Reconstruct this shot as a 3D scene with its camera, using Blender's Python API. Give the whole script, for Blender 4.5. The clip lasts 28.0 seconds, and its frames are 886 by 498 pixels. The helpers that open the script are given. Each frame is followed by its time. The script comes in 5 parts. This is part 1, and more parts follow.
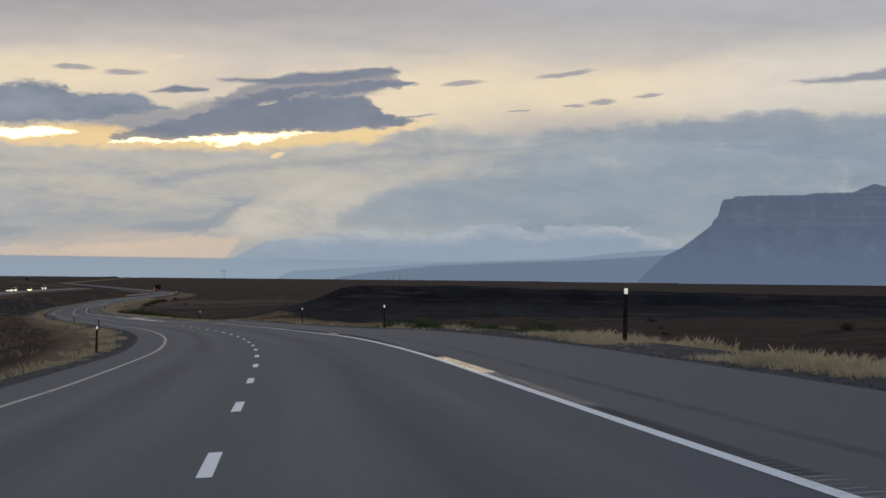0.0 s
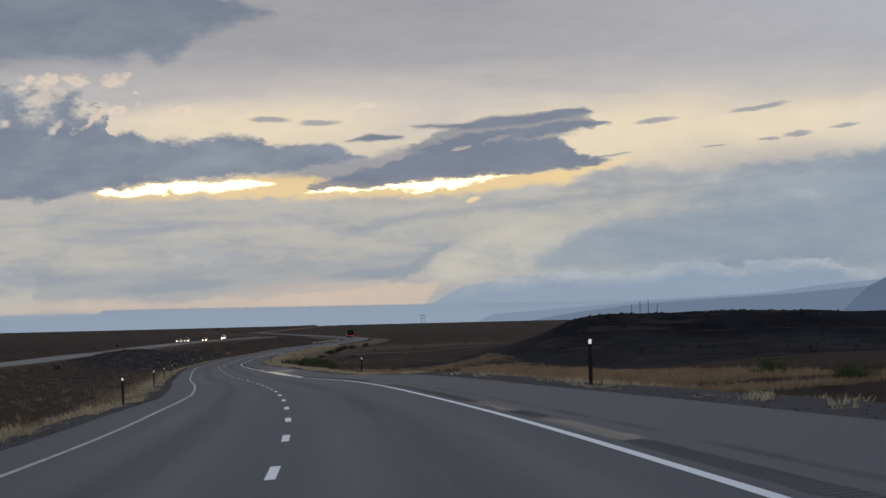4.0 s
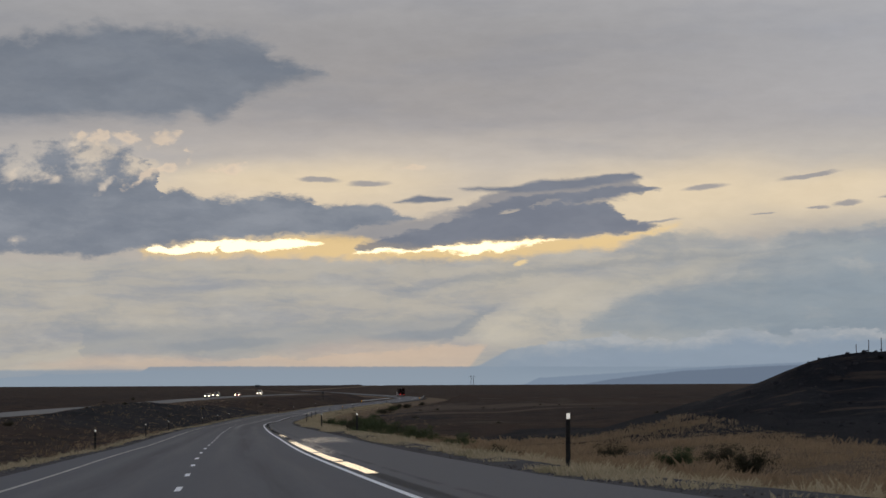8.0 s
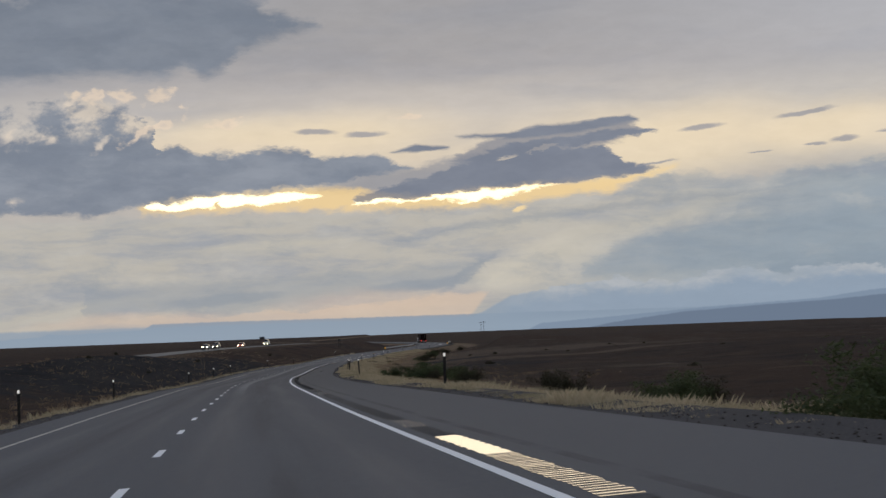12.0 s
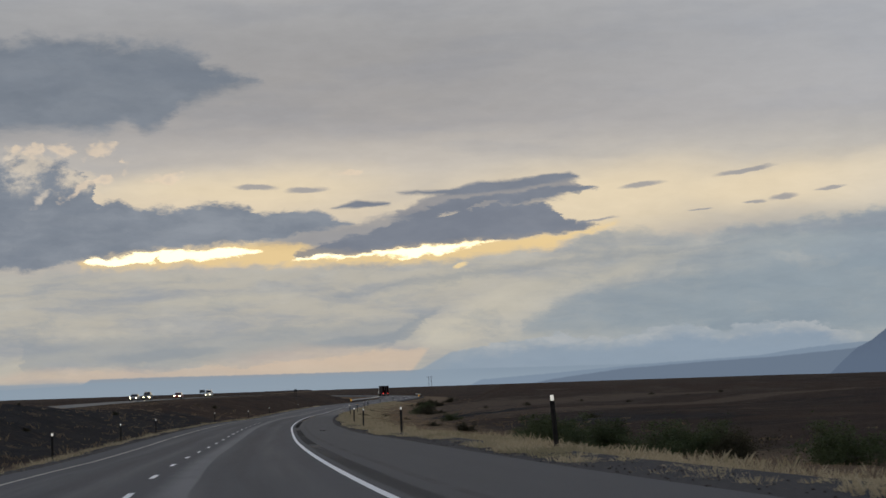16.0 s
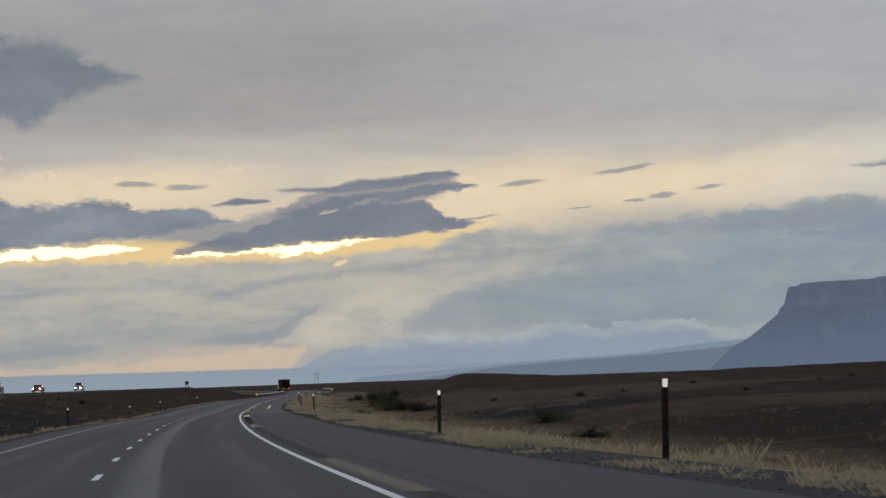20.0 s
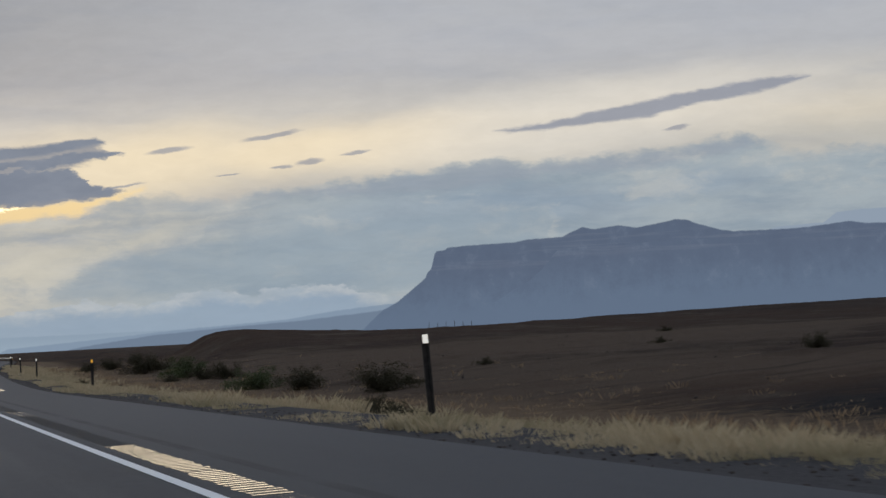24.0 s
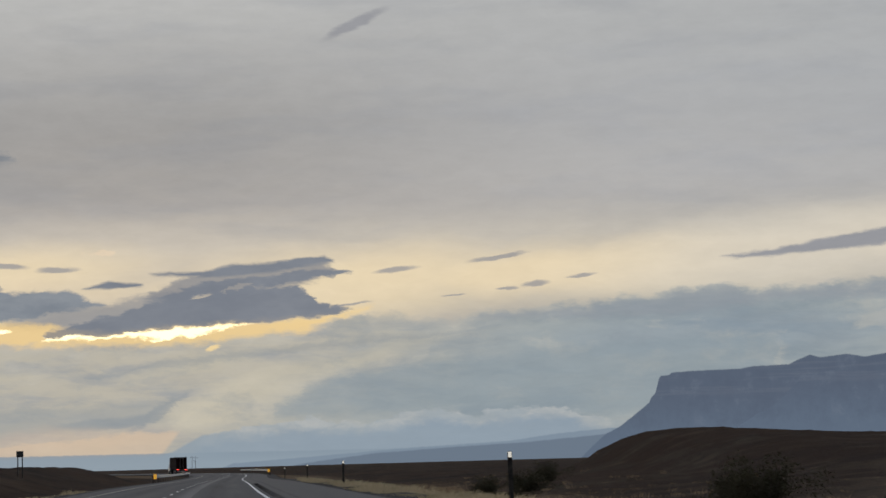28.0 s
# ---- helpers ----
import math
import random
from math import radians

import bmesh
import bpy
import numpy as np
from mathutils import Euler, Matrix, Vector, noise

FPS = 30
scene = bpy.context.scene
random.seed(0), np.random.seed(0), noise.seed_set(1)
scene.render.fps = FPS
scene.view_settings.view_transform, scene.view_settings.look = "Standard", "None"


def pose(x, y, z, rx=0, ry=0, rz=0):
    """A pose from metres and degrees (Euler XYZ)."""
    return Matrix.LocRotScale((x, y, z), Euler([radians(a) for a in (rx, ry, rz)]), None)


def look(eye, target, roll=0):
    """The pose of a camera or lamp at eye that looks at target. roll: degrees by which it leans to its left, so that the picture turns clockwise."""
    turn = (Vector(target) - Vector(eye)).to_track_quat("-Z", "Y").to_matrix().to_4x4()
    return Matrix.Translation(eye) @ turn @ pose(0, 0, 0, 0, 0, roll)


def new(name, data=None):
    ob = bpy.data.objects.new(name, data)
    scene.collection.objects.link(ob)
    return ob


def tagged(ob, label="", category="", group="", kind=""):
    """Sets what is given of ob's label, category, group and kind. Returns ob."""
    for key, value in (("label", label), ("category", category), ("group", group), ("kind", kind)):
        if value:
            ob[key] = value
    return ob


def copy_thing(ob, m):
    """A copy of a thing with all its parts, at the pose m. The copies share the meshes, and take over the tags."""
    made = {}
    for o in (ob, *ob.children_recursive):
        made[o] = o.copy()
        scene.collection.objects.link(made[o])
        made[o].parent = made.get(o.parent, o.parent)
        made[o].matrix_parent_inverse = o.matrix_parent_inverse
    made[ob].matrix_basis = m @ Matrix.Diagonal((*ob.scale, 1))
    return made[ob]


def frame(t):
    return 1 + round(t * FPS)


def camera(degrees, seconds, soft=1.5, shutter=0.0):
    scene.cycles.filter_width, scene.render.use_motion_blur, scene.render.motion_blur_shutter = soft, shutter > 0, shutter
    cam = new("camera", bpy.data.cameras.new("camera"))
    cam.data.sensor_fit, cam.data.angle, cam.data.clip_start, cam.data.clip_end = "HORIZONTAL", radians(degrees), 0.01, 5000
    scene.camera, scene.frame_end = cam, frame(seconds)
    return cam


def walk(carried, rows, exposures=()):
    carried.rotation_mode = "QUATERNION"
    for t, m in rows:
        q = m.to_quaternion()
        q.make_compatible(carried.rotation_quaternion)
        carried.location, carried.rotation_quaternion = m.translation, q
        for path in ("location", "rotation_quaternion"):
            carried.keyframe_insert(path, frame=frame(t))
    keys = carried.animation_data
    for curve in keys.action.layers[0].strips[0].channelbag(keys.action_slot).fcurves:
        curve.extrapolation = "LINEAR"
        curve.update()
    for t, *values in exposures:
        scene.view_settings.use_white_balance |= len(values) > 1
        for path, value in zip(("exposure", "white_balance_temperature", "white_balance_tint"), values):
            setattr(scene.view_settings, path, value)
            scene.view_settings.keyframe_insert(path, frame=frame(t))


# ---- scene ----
cam = camera(21.92, 28.0, soft=1.5, shutter=0.1)
walk(cam, [
    (0, pose(-1.35, 0.04, 1.100, 90.655, -0.575, -6.134)),
    (0.5, pose(-0.84, 14.34, 0.857, 90.834, -0.331, -6.288)),
    (1, pose(-0.25, 28.62, 0.618, 90.695, 0.548, -8.093)),
    (1.5, pose(0.33, 42.89, 0.386, 89.878, 1.871, -11.762)),
    (2, pose(0.83, 57.14, 0.158, 89.721, 2.491, -12.446)),
    (2.5, pose(1.24, 71.39, -0.088, 90.054, 2.434, -11.634)),
    (3, pose(1.52, 85.64, -0.351, 90.799, 1.541, -8.008)),
    (3.5, pose(1.67, 99.87, -0.617, 91.536, 0.739, -3.567)),
    (4, pose(1.68, 114.10, -0.869, 91.733, 1.358, -1.134)),
    (4.5, pose(1.51, 128.31, -1.112, 91.480, 0.802, -0.363)),
    (5, pose(1.16, 142.52, -1.350, 91.267, 0.362, 0.302)),
    (5.5, pose(0.63, 156.71, -1.584, 91.131, 0.040, 0.840)),
    (6, pose(-0.03, 170.89, -1.812, 91.299, -0.155, 1.134)),
    (6.5, pose(-0.79, 185.06, -2.036, 91.994, -0.213, 1.070)),
    (7, pose(-1.64, 199.21, -2.280, 93.257, -0.132, 0.632)),
    (7.5, pose(-2.60, 213.37, -2.546, 94.023, 0.057, 0.118)),
    (8, pose(-3.65, 227.55, -2.830, 93.312, 0.248, -0.000)),
    (8.5, pose(-4.79, 241.75, -3.105, 92.327, 0.510, 0.371)),
    (9, pose(-6.01, 255.96, -3.369, 91.978, 0.831, 0.710)),
    (9.5, pose(-7.31, 270.20, -3.623, 91.744, 1.012, 0.754)),
    (10, pose(-8.67, 284.46, -3.870, 91.554, 1.264, 0.652)),
    (10.5, pose(-10.05, 298.74, -4.100, 91.540, 1.376, 0.490)),
    (11, pose(-11.40, 313.06, -4.313, 91.766, 1.478, 0.401)),
    (11.5, pose(-12.69, 327.40, -4.517, 91.923, 1.766, 0.219)),
    (12, pose(-13.94, 341.78, -4.724, 92.021, 2.095, 0.069)),
    (12.5, pose(-15.18, 356.18, -4.933, 92.259, 1.919, 0.072)),
    (13, pose(-16.43, 370.61, -5.139, 92.454, 1.881, 0.005)),
    (13.5, pose(-17.70, 385.06, -5.338, 92.605, 1.966, -0.129)),
    (14, pose(-18.95, 399.55, -5.529, 92.719, 2.103, -0.323)),
    (14.5, pose(-20.20, 414.05, -5.718, 92.801, 2.216, -0.569)),
    (15, pose(-21.44, 428.56, -5.911, 92.853, 2.293, -0.866)),
    (15.5, pose(-22.66, 443.08, -6.110, 92.964, 2.270, -1.087)),
    (16, pose(-23.89, 457.62, -6.309, 93.375, 1.911, -1.429)),
    (16.5, pose(-25.10, 472.17, -6.492, 93.968, 1.416, -1.787)),
    (17, pose(-26.24, 486.74, -6.655, 93.623, 1.452, -2.443)),
    (17.5, pose(-27.27, 501.33, -6.806, 93.014, 1.966, -3.240)),
    (18, pose(-28.19, 515.94, -6.969, 92.847, 2.127, -3.703)),
    (18.5, pose(-29.01, 530.57, -7.145, 92.725, 1.902, -4.204)),
    (19, pose(-29.77, 545.21, -7.327, 92.673, 1.873, -4.362)),
    (19.5, pose(-30.48, 559.86, -7.485, 93.120, 1.934, -4.273)),
    (20, pose(-31.17, 574.53, -7.618, 93.222, 1.978, -4.428)),
    (20.5, pose(-31.85, 589.21, -7.728, 92.278, 2.199, -4.911)),
    (21, pose(-32.51, 603.90, -7.831, 91.953, 2.363, -5.267)),
    (21.5, pose(-33.11, 618.60, -7.927, 92.201, 2.487, -5.529)),
    (22, pose(-33.63, 633.31, -8.017, 92.758, 2.678, -5.921)),
    (22.5, pose(-34.08, 648.02, -8.100, 93.357, 3.043, -6.668)),
    (23, pose(-34.45, 662.74, -8.173, 93.956, 3.600, -7.801)),
    (23.5, pose(-34.76, 677.46, -8.238, 93.205, 3.625, -11.018)),
    (24, pose(-35.00, 692.18, -8.308, 92.005, 3.102, -13.178)),
    (24.5, pose(-35.18, 706.91, -8.386, 91.798, 2.909, -13.307)),
    (25, pose(-35.32, 721.64, -8.473, 92.019, 2.988, -13.211)),
    (25.5, pose(-35.41, 736.38, -8.570, 91.627, 3.037, -13.586)),
    (26, pose(-35.47, 751.11, -8.675, 91.308, 3.129, -14.001)),
    (26.5, pose(-35.48, 765.85, -8.787, 91.635, 3.368, -13.635)),
    (27, pose(-35.45, 780.59, -8.869, 92.406, 3.507, -11.126)),
    (27.5, pose(-35.36, 795.34, -8.906, 93.804, 3.192, -8.429)),
    (28, pose(-35.19, 810.08, -8.897, 95.289, 1.585, -7.629)),
], exposures=[(0, 0.0, 6420, 10), (1, 0.1, 6420, 10), (1.5, 0.25, 6420, 10), (2, 0.28, 6450, 10), (2.5, 0.24, 6450, 10), (3, 0.08, 6450, 10), (3.5, 0.0, 6330, 10), (4.5, -0.02, 6270, 10),
                (7, -0.1, 6450, 10), (8, -0.14, 6600, 10), (9, -0.04, 6420, 10), (11, -0.02, 6330, 10), (12, -0.02, 6440, 10), (15, -0.04, 6530, 8), (17, -0.12, 6560, 8), (19, -0.08, 6510, 8), (20, -0.09, 6580, 8),
                (22.5, -0.1, 6640, 6), (23, -0.1, 6640, 6), (24, 0.08, 6430, 8), (25, 0.11, 6380, 8), (26, 0.14, 6380, 8), (27, 0.08, 6400, 8), (28, -0.06, 6780, 7)])
YAW0 = 0.02682

# ================= light: evening sky under broken overcast =================
GOLD_AZ, GOLD_EL = -1.5, 4.2
sun_data = bpy.data.lights.new("sun", "SUN")
sun_data.energy, sun_data.angle, sun_data.color = 0.16, radians(25), (1.0, 0.76, 0.45)
sun = new("sun", sun_data)
sun.matrix_world = look((0, 0, 60), (-math.sin(radians(GOLD_AZ)), -math.cos(radians(GOLD_AZ)), 60 - math.tan(radians(6))))


class Graph:
    """Short-hand for building node trees."""

    def __init__(self, tree):
        self.t = tree

    def node(self, kind, **inputs):
        n = self.t.nodes.new(kind)
        for k, v in inputs.items():
            self.put(n.inputs[k.replace("_", " ")], v)
        return n

    def put(self, socket, v):
        if isinstance(v, bpy.types.NodeSocket):
            self.t.links.new(v, socket)
        else:
            socket.default_value = v

    def math(self, op, a, b=0.0, c=0.0, clamp=False):
        n = self.t.nodes.new("ShaderNodeMath")
        n.operation, n.use_clamp = op, clamp
        for s, v in zip(n.inputs, (a, b, c)):
            self.put(s, v)
        return n.outputs[0]

    def mix(self, fac, a, b, blend="MIX"):
        n = self.t.nodes.new("ShaderNodeMix")
        n.data_type, n.blend_type = "RGBA", blend
        for s, v in ((n.inputs[0], fac), (n.inputs[6], a), (n.inputs[7], b)):
            self.put(s, (*v, 1) if isinstance(v, tuple) and len(v) == 3 else v)
        return n.outputs[2]

    def step(self, v, lo, hi, a=0.0, b=1.0):
        n = self.t.nodes.new("ShaderNodeMapRange")
        n.interpolation_type = "SMOOTHSTEP"
        for s, w in zip(n.inputs, (v, lo, hi, a, b)):
            self.put(s, w)
        return n.outputs[0]

    def noise(self, vector, scale, detail=4.0, rough=0.55, distort=0.0, color=False):
        n = self.node("ShaderNodeTexNoise", Scale=scale, Detail=detail, Roughness=rough, Distortion=distort)
        if vector is not None:
            self.put(n.inputs["Vector"], vector)
        return n.outputs["Color" if color else "Fac"]

    def ramp(self, fac, stops):
        n = self.t.nodes.new("ShaderNodeValToRGB")
        e = n.color_ramp.elements
        while len(e) < len(stops):
            e.new(0.5)
        for i, (p, c) in enumerate(stops):
            e[i].position, e[i].color = p, (*c, 1)
        self.put(n.inputs[0], fac)
        return n.outputs[0]

    def vec(self, op, a, b=None, scale=None):
        n = self.t.nodes.new("ShaderNodeVectorMath")
        n.operation = op
        self.put(n.inputs[0], a)
        if b is not None:
            self.put(n.inputs[1], b)
        if scale is not None:
            self.put(n.inputs[3], scale)
        return n.outputs[0]


def srgb(r, g, b):
    return tuple(((c / 255 + 0.055) / 1.055) ** 2.4 if c > 10 else c / 255 / 12.92 for c in (r, g, b))


def hazed_rock(g, flat, el):
    """Rock faces with the haze of tens of kilometres of air painted into their colour; bearing and height in degrees.
    """
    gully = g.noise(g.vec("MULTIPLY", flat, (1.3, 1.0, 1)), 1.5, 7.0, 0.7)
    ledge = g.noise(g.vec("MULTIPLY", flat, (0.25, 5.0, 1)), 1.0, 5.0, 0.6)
    # paler low down, where thicker haze is put into the colour
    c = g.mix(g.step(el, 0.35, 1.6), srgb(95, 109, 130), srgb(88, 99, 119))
    # gullies drawn as darker and lighter mottling in the colour
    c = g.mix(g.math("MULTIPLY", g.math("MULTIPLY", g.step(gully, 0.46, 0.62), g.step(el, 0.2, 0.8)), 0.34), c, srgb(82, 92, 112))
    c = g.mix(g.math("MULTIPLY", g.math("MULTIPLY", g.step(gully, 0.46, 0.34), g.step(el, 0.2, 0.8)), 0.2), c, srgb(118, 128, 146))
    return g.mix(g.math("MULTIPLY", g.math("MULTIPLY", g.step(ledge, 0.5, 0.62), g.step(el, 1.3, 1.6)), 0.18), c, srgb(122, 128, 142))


def build_sky():
    world = bpy.data.worlds.new("evening_sky")
    scene.world = world
    world.use_nodes = True
    world.node_tree.nodes.clear()
    g = Graph(world.node_tree)
    way = g.node("ShaderNodeTexCoord").outputs["Generated"]
    xyz = g.node("ShaderNodeSeparateXYZ", Vector=way)
    az = g.math("MULTIPLY", g.math("ARCTAN2", xyz.outputs[0], xyz.outputs[1]), 57.2958)
    el = g.math("MULTIPLY", g.math("ARCSINE", xyz.outputs[2]), 57.2958)
    flat = g.node("ShaderNodeCombineXYZ", X=az, Y=el, Z=0.0).outputs[0]

    def warp(vector, scale, amount, stretch=(1, 1, 1)):
        st = g.vec("MULTIPLY", vector, stretch)
        c = g.noise(st, scale, 5.0, 0.6, color=True)
        return g.vec("ADD", vector, g.vec("MULTIPLY", g.vec("SUBTRACT", c, (0.5, 0.5, 0.5)), (amount * 2, amount, 0)))

    soft = warp(flat, 0.5, 0.8, (0.5, 1.4, 1))
    crisp = warp(warp(flat, 0.9, 0.35, (0.6, 1.5, 1)), 3.2, 0.14, (0.7, 1.4, 1))
    ragged = warp(warp(flat, 1.6, 0.34, (0.6, 1.6, 1)), 5.0, 0.26, (0.6, 1.6, 1))
    rag = g.node("ShaderNodeSeparateXYZ", Vector=ragged)
    raz, rel = rag.outputs[0], rag.outputs[1]
    mild = warp(warp(flat, 1.6, 0.2, (0.5, 1.6, 1)), 4.0, 0.13, (0.4, 1.8, 1))
    mil = g.node("ShaderNodeSeparateXYZ", Vector=mild)

    def blob(a, e, w, h, tilt=0.0, src=None):
        m = g.t.nodes.new("ShaderNodeMapping")
        m.vector_type = "TEXTURE"
        g.put(m.inputs[0], src if src is not None else crisp)
        m.inputs["Location"].default_value = (a, e, 0)
        m.inputs["Rotation"].default_value = (0, 0, radians(tilt))
        m.inputs["Scale"].default_value = (w, h, 1)
        n = g.t.nodes.new("ShaderNodeTexGradient")
        n.gradient_type = "SPHERICAL"
        g.put(n.inputs[0], m.outputs[0])
        return n.outputs["Fac"]

    def knobs(vector, scale, detail=3.0):
        """Cauliflower lumps, about -0.3 to 0.6."""
        n = g.node("ShaderNodeTexVoronoi", Scale=scale, Detail=detail, Roughness=0.55)
        n.voronoi_dimensions, n.feature = "2D", "SMOOTH_F1"
        n.inputs["Smoothness"].default_value = 0.6
        g.put(n.inputs["Vector"], vector)
        return g.math("SUBTRACT", 0.53, n.outputs["Distance"])

    def union(*fields):
        out = fields[0]
        for f in fields[1:]:
            out = g.math("MAXIMUM", out, f)
        return out

    def outline(points, x=None):
        """Height of an outline over the bearing, in degrees."""
        lo, hi = points[0][0], points[-1][0]
        v0, v1 = min(p[1] for p in points) - 0.01, max(p[1] for p in points) + 0.01
        fac = g.math("DIVIDE", g.math("SUBTRACT", raz if x is None else x, lo), hi - lo)
        gray = g.ramp(fac, [((a - lo) / (hi - lo), ((v - v0) / (v1 - v0),) * 3) for a, v in points])
        return g.math("ADD", g.math("MULTIPLY", gray, v1 - v0), v0)

    def cloud(top, bottom, edge, base=None, puff=0.0, raz=raz, rel=rel):
        """A cloud between two outlines: 1 inside, fading to 0 over edge degrees at its rim."""
        lo, hi = max(top[0][0], bottom[0][0]), min(top[-1][0], bottom[-1][0])
        up = g.math("SUBTRACT", outline(top, raz), rel)
        if puff:
            up = g.math("ADD", up, g.math("MULTIPLY", lumps, puff))
        f = g.math("MINIMUM", up, g.math("SUBTRACT", rel, outline(bottom, raz)))
        inside = g.math("MULTIPLY", g.step(raz, lo - 0.02, lo + 0.12), g.step(raz, hi + 0.02, hi - 0.12))
        return g.math("MULTIPLY", g.step(f, -edge * 0.4, edge * 0.6 if base is None else base), inside)

    lumps = knobs(g.vec("MULTIPLY", crisp, (0.8, 1.2, 1)), 1.7)
    billow = g.noise(g.vec("MULTIPLY", crisp, (0.45, 1.2, 1)), 2.4, 7.0, 0.66)
    fibre = g.noise(g.vec("MULTIPLY", soft, (0.3, 2.2, 1)), 2.0, 6.0, 0.6)
    veil = g.noise(g.vec("MULTIPLY", crisp, (0.5, 1.1, 1)), 0.9, 7.0, 0.62)

    # broad gradient of the high overcast, from the horizon up
    lift = g.math("ADD", el, g.math("MULTIPLY", g.math("SUBTRACT", g.noise(g.vec("MULTIPLY", flat, (0.12, 0.7, 1)), 1.0, 5.0), 0.5), 1.2))
    lift = g.math("ADD", lift, g.math("MULTIPLY", az, -0.015))
    grey = g.ramp(g.math("DIVIDE", lift, 20.0), [
        (0.0, srgb(168, 174, 182)), (0.06, srgb(164, 170, 178)), (0.12, srgb(170, 171, 172)), (0.19, srgb(184, 180, 172)),
        (0.225, srgb(206, 196, 180)), (0.27, srgb(194, 189, 182)), (0.32, srgb(167, 167, 170)), (0.42, srgb(160, 162, 167)), (0.6, srgb(183, 185, 188)), (1.0, srgb(163, 173, 190))])
    # a little of the clear sky's own colour
    clear = g.node("ShaderNodeTexSky")
    clear.sky_type, clear.sun_disc = "NISHITA", False
    clear.sun_elevation, clear.sun_rotation = radians(6), radians(GOLD_AZ)
    color = g.mix(0.02, grey, g.mix(1.0, clear.outputs[0], (0.10, 0.10, 0.10), "MULTIPLY"))
    streak = g.noise(g.vec("MULTIPLY", soft, (0.2, 1.1, 1)), 0.9, 4.0, 0.55)
    color = g.mix(g.math("MULTIPLY", g.step(streak, 0.42, 0.72), 0.28), color, srgb(148, 152, 162))

    # warm cream opening behind the clouds, fading to both sides
    cream = g.step(union(blob(5.5, 4.5, 6.5, 1.5, 3, soft), blob(10, 4.7, 8, 1.1, 3, soft), blob(-3.5, 5.0, 6, 0.9, 0, soft)), 0.05, 0.85)
    color = g.mix(g.math("MULTIPLY", cream, 0.8), color, srgb(240, 220, 186))
    color = g.mix(g.math("MULTIPLY", g.step(blob(17, 5.0, 9, 1.5, 5, soft), 0.05, 0.8), 0.6), color, srgb(226, 217, 203))

    # lower deck: grey-beige on the sun's side, blue-grey rain veils away from it
    deck_top = outline([(-20, 3.0), (-8, 3.1), (-2, 3.1), (2.6, 3.3), (4.25, 3.38), (4.8, 3.5), (5.6, 3.72), (6.4, 3.78), (7.0, 3.65), (8.0, 3.58), (8.8, 3.76), (9.5, 3.76), (10.4, 3.88), (11.2, 3.84), (12.2, 4.0),
                        (13.0, 4.05), (13.7, 4.2), (14.9, 4.24), (15.6, 4.06), (17.3, 4.21), (19.2, 4.26), (20.5, 4.46), (21.1, 4.45), (21.6, 4.22), (22.3, 3.9), (24, 4.05), (30, 4.4)])
    below = g.math("ADD", g.math("SUBTRACT", deck_top, rel), g.math("MULTIPLY", lumps, 0.12))
    deck = g.step(below, -0.10, 0.16)
    beige = g.mix(g.step(g.noise(g.vec("MULTIPLY", soft, (0.22, 1.3, 1)), 1.2, 6.0, 0.6), 0.4, 0.68), srgb(189, 183, 171), srgb(161, 163, 166))
    blue = g.mix(g.step(g.noise(g.vec("MULTIPLY", soft, (0.22, 1.3, 1)), 1.0, 6.0, 0.62), 0.4, 0.7), srgb(160, 168, 172), srgb(139, 151, 161))
    side = g.step(g.math("SUBTRACT", az, g.math("MULTIPLY", el, 1.6)), -1.5, 6.5)
    color = g.mix(deck, color, g.mix(side, beige, blue))
    # pale crest along its upper edge, then a grey fold and a clearer blue belt
    crest = g.math("MULTIPLY", deck, g.step(below, 0.34, 0.04))
    color = g.mix(g.math("MULTIPLY", crest, g.step(veil, 0.35, 0.6, 0.15, 0.55)), color, srgb(188, 184, 176))
    fold_low = outline([(7.6, 3.58), (9.0, 3.5), (11.0, 3.45), (13.4, 3.42), (16.3, 3.7), (18.2, 3.66), (19.9, 3.82), (21.5, 4.12), (22.2, 4.1)])
    fold_in = g.math("MINIMUM", g.math("SUBTRACT", below, 0.06), g.math("SUBTRACT", rel, fold_low))
    fold_in = g.math("MULTIPLY", g.step(fold_in, -0.08, 0.18), g.math("MULTIPLY", g.step(az, 7.2, 9.5), g.step(az, 22.2, 20.8)))
    color = g.mix(g.math("MULTIPLY", fold_in, 0.65), color, srgb(147, 153, 162))
    belt = g.step(union(blob(14.5, 2.95, 7.5, 0.75, 3, soft), blob(19.5, 3.3, 3.5, 0.5, 6, soft)), 0.1, 0.75)
    color = g.mix(g.math("MULTIPLY", belt, 0.38), color, srgb(137, 152, 168))
    # slanting pale shafts
    shaft = g.step(union(blob(3.0, 1.9, 3.2, 0.5, 24, soft), blob(5.2, 2.5, 3.4, 0.35, 14, soft), blob(1.6, 2.6, 2.6, 0.3, 10, soft), blob(-4.5, 2.2, 3.0, 0.3, 6, soft), blob(-8, 1.0, 2.4, 0.25, 3, soft)), 0.05, 0.9)
    color = g.mix(g.math("MULTIPLY", shaft, 0.6), color, srgb(196, 189, 173))
    color = g.mix(g.math("MULTIPLY", g.math("MULTIPLY", deck, g.step(veil, 0.50, 0.70)), 0.38), color, srgb(200, 195, 184))
    color = g.mix(g.math("MULTIPLY", g.math("MULTIPLY", deck, g.step(veil, 0.48, 0.32)), 0.38), color, srgb(140, 150, 160))
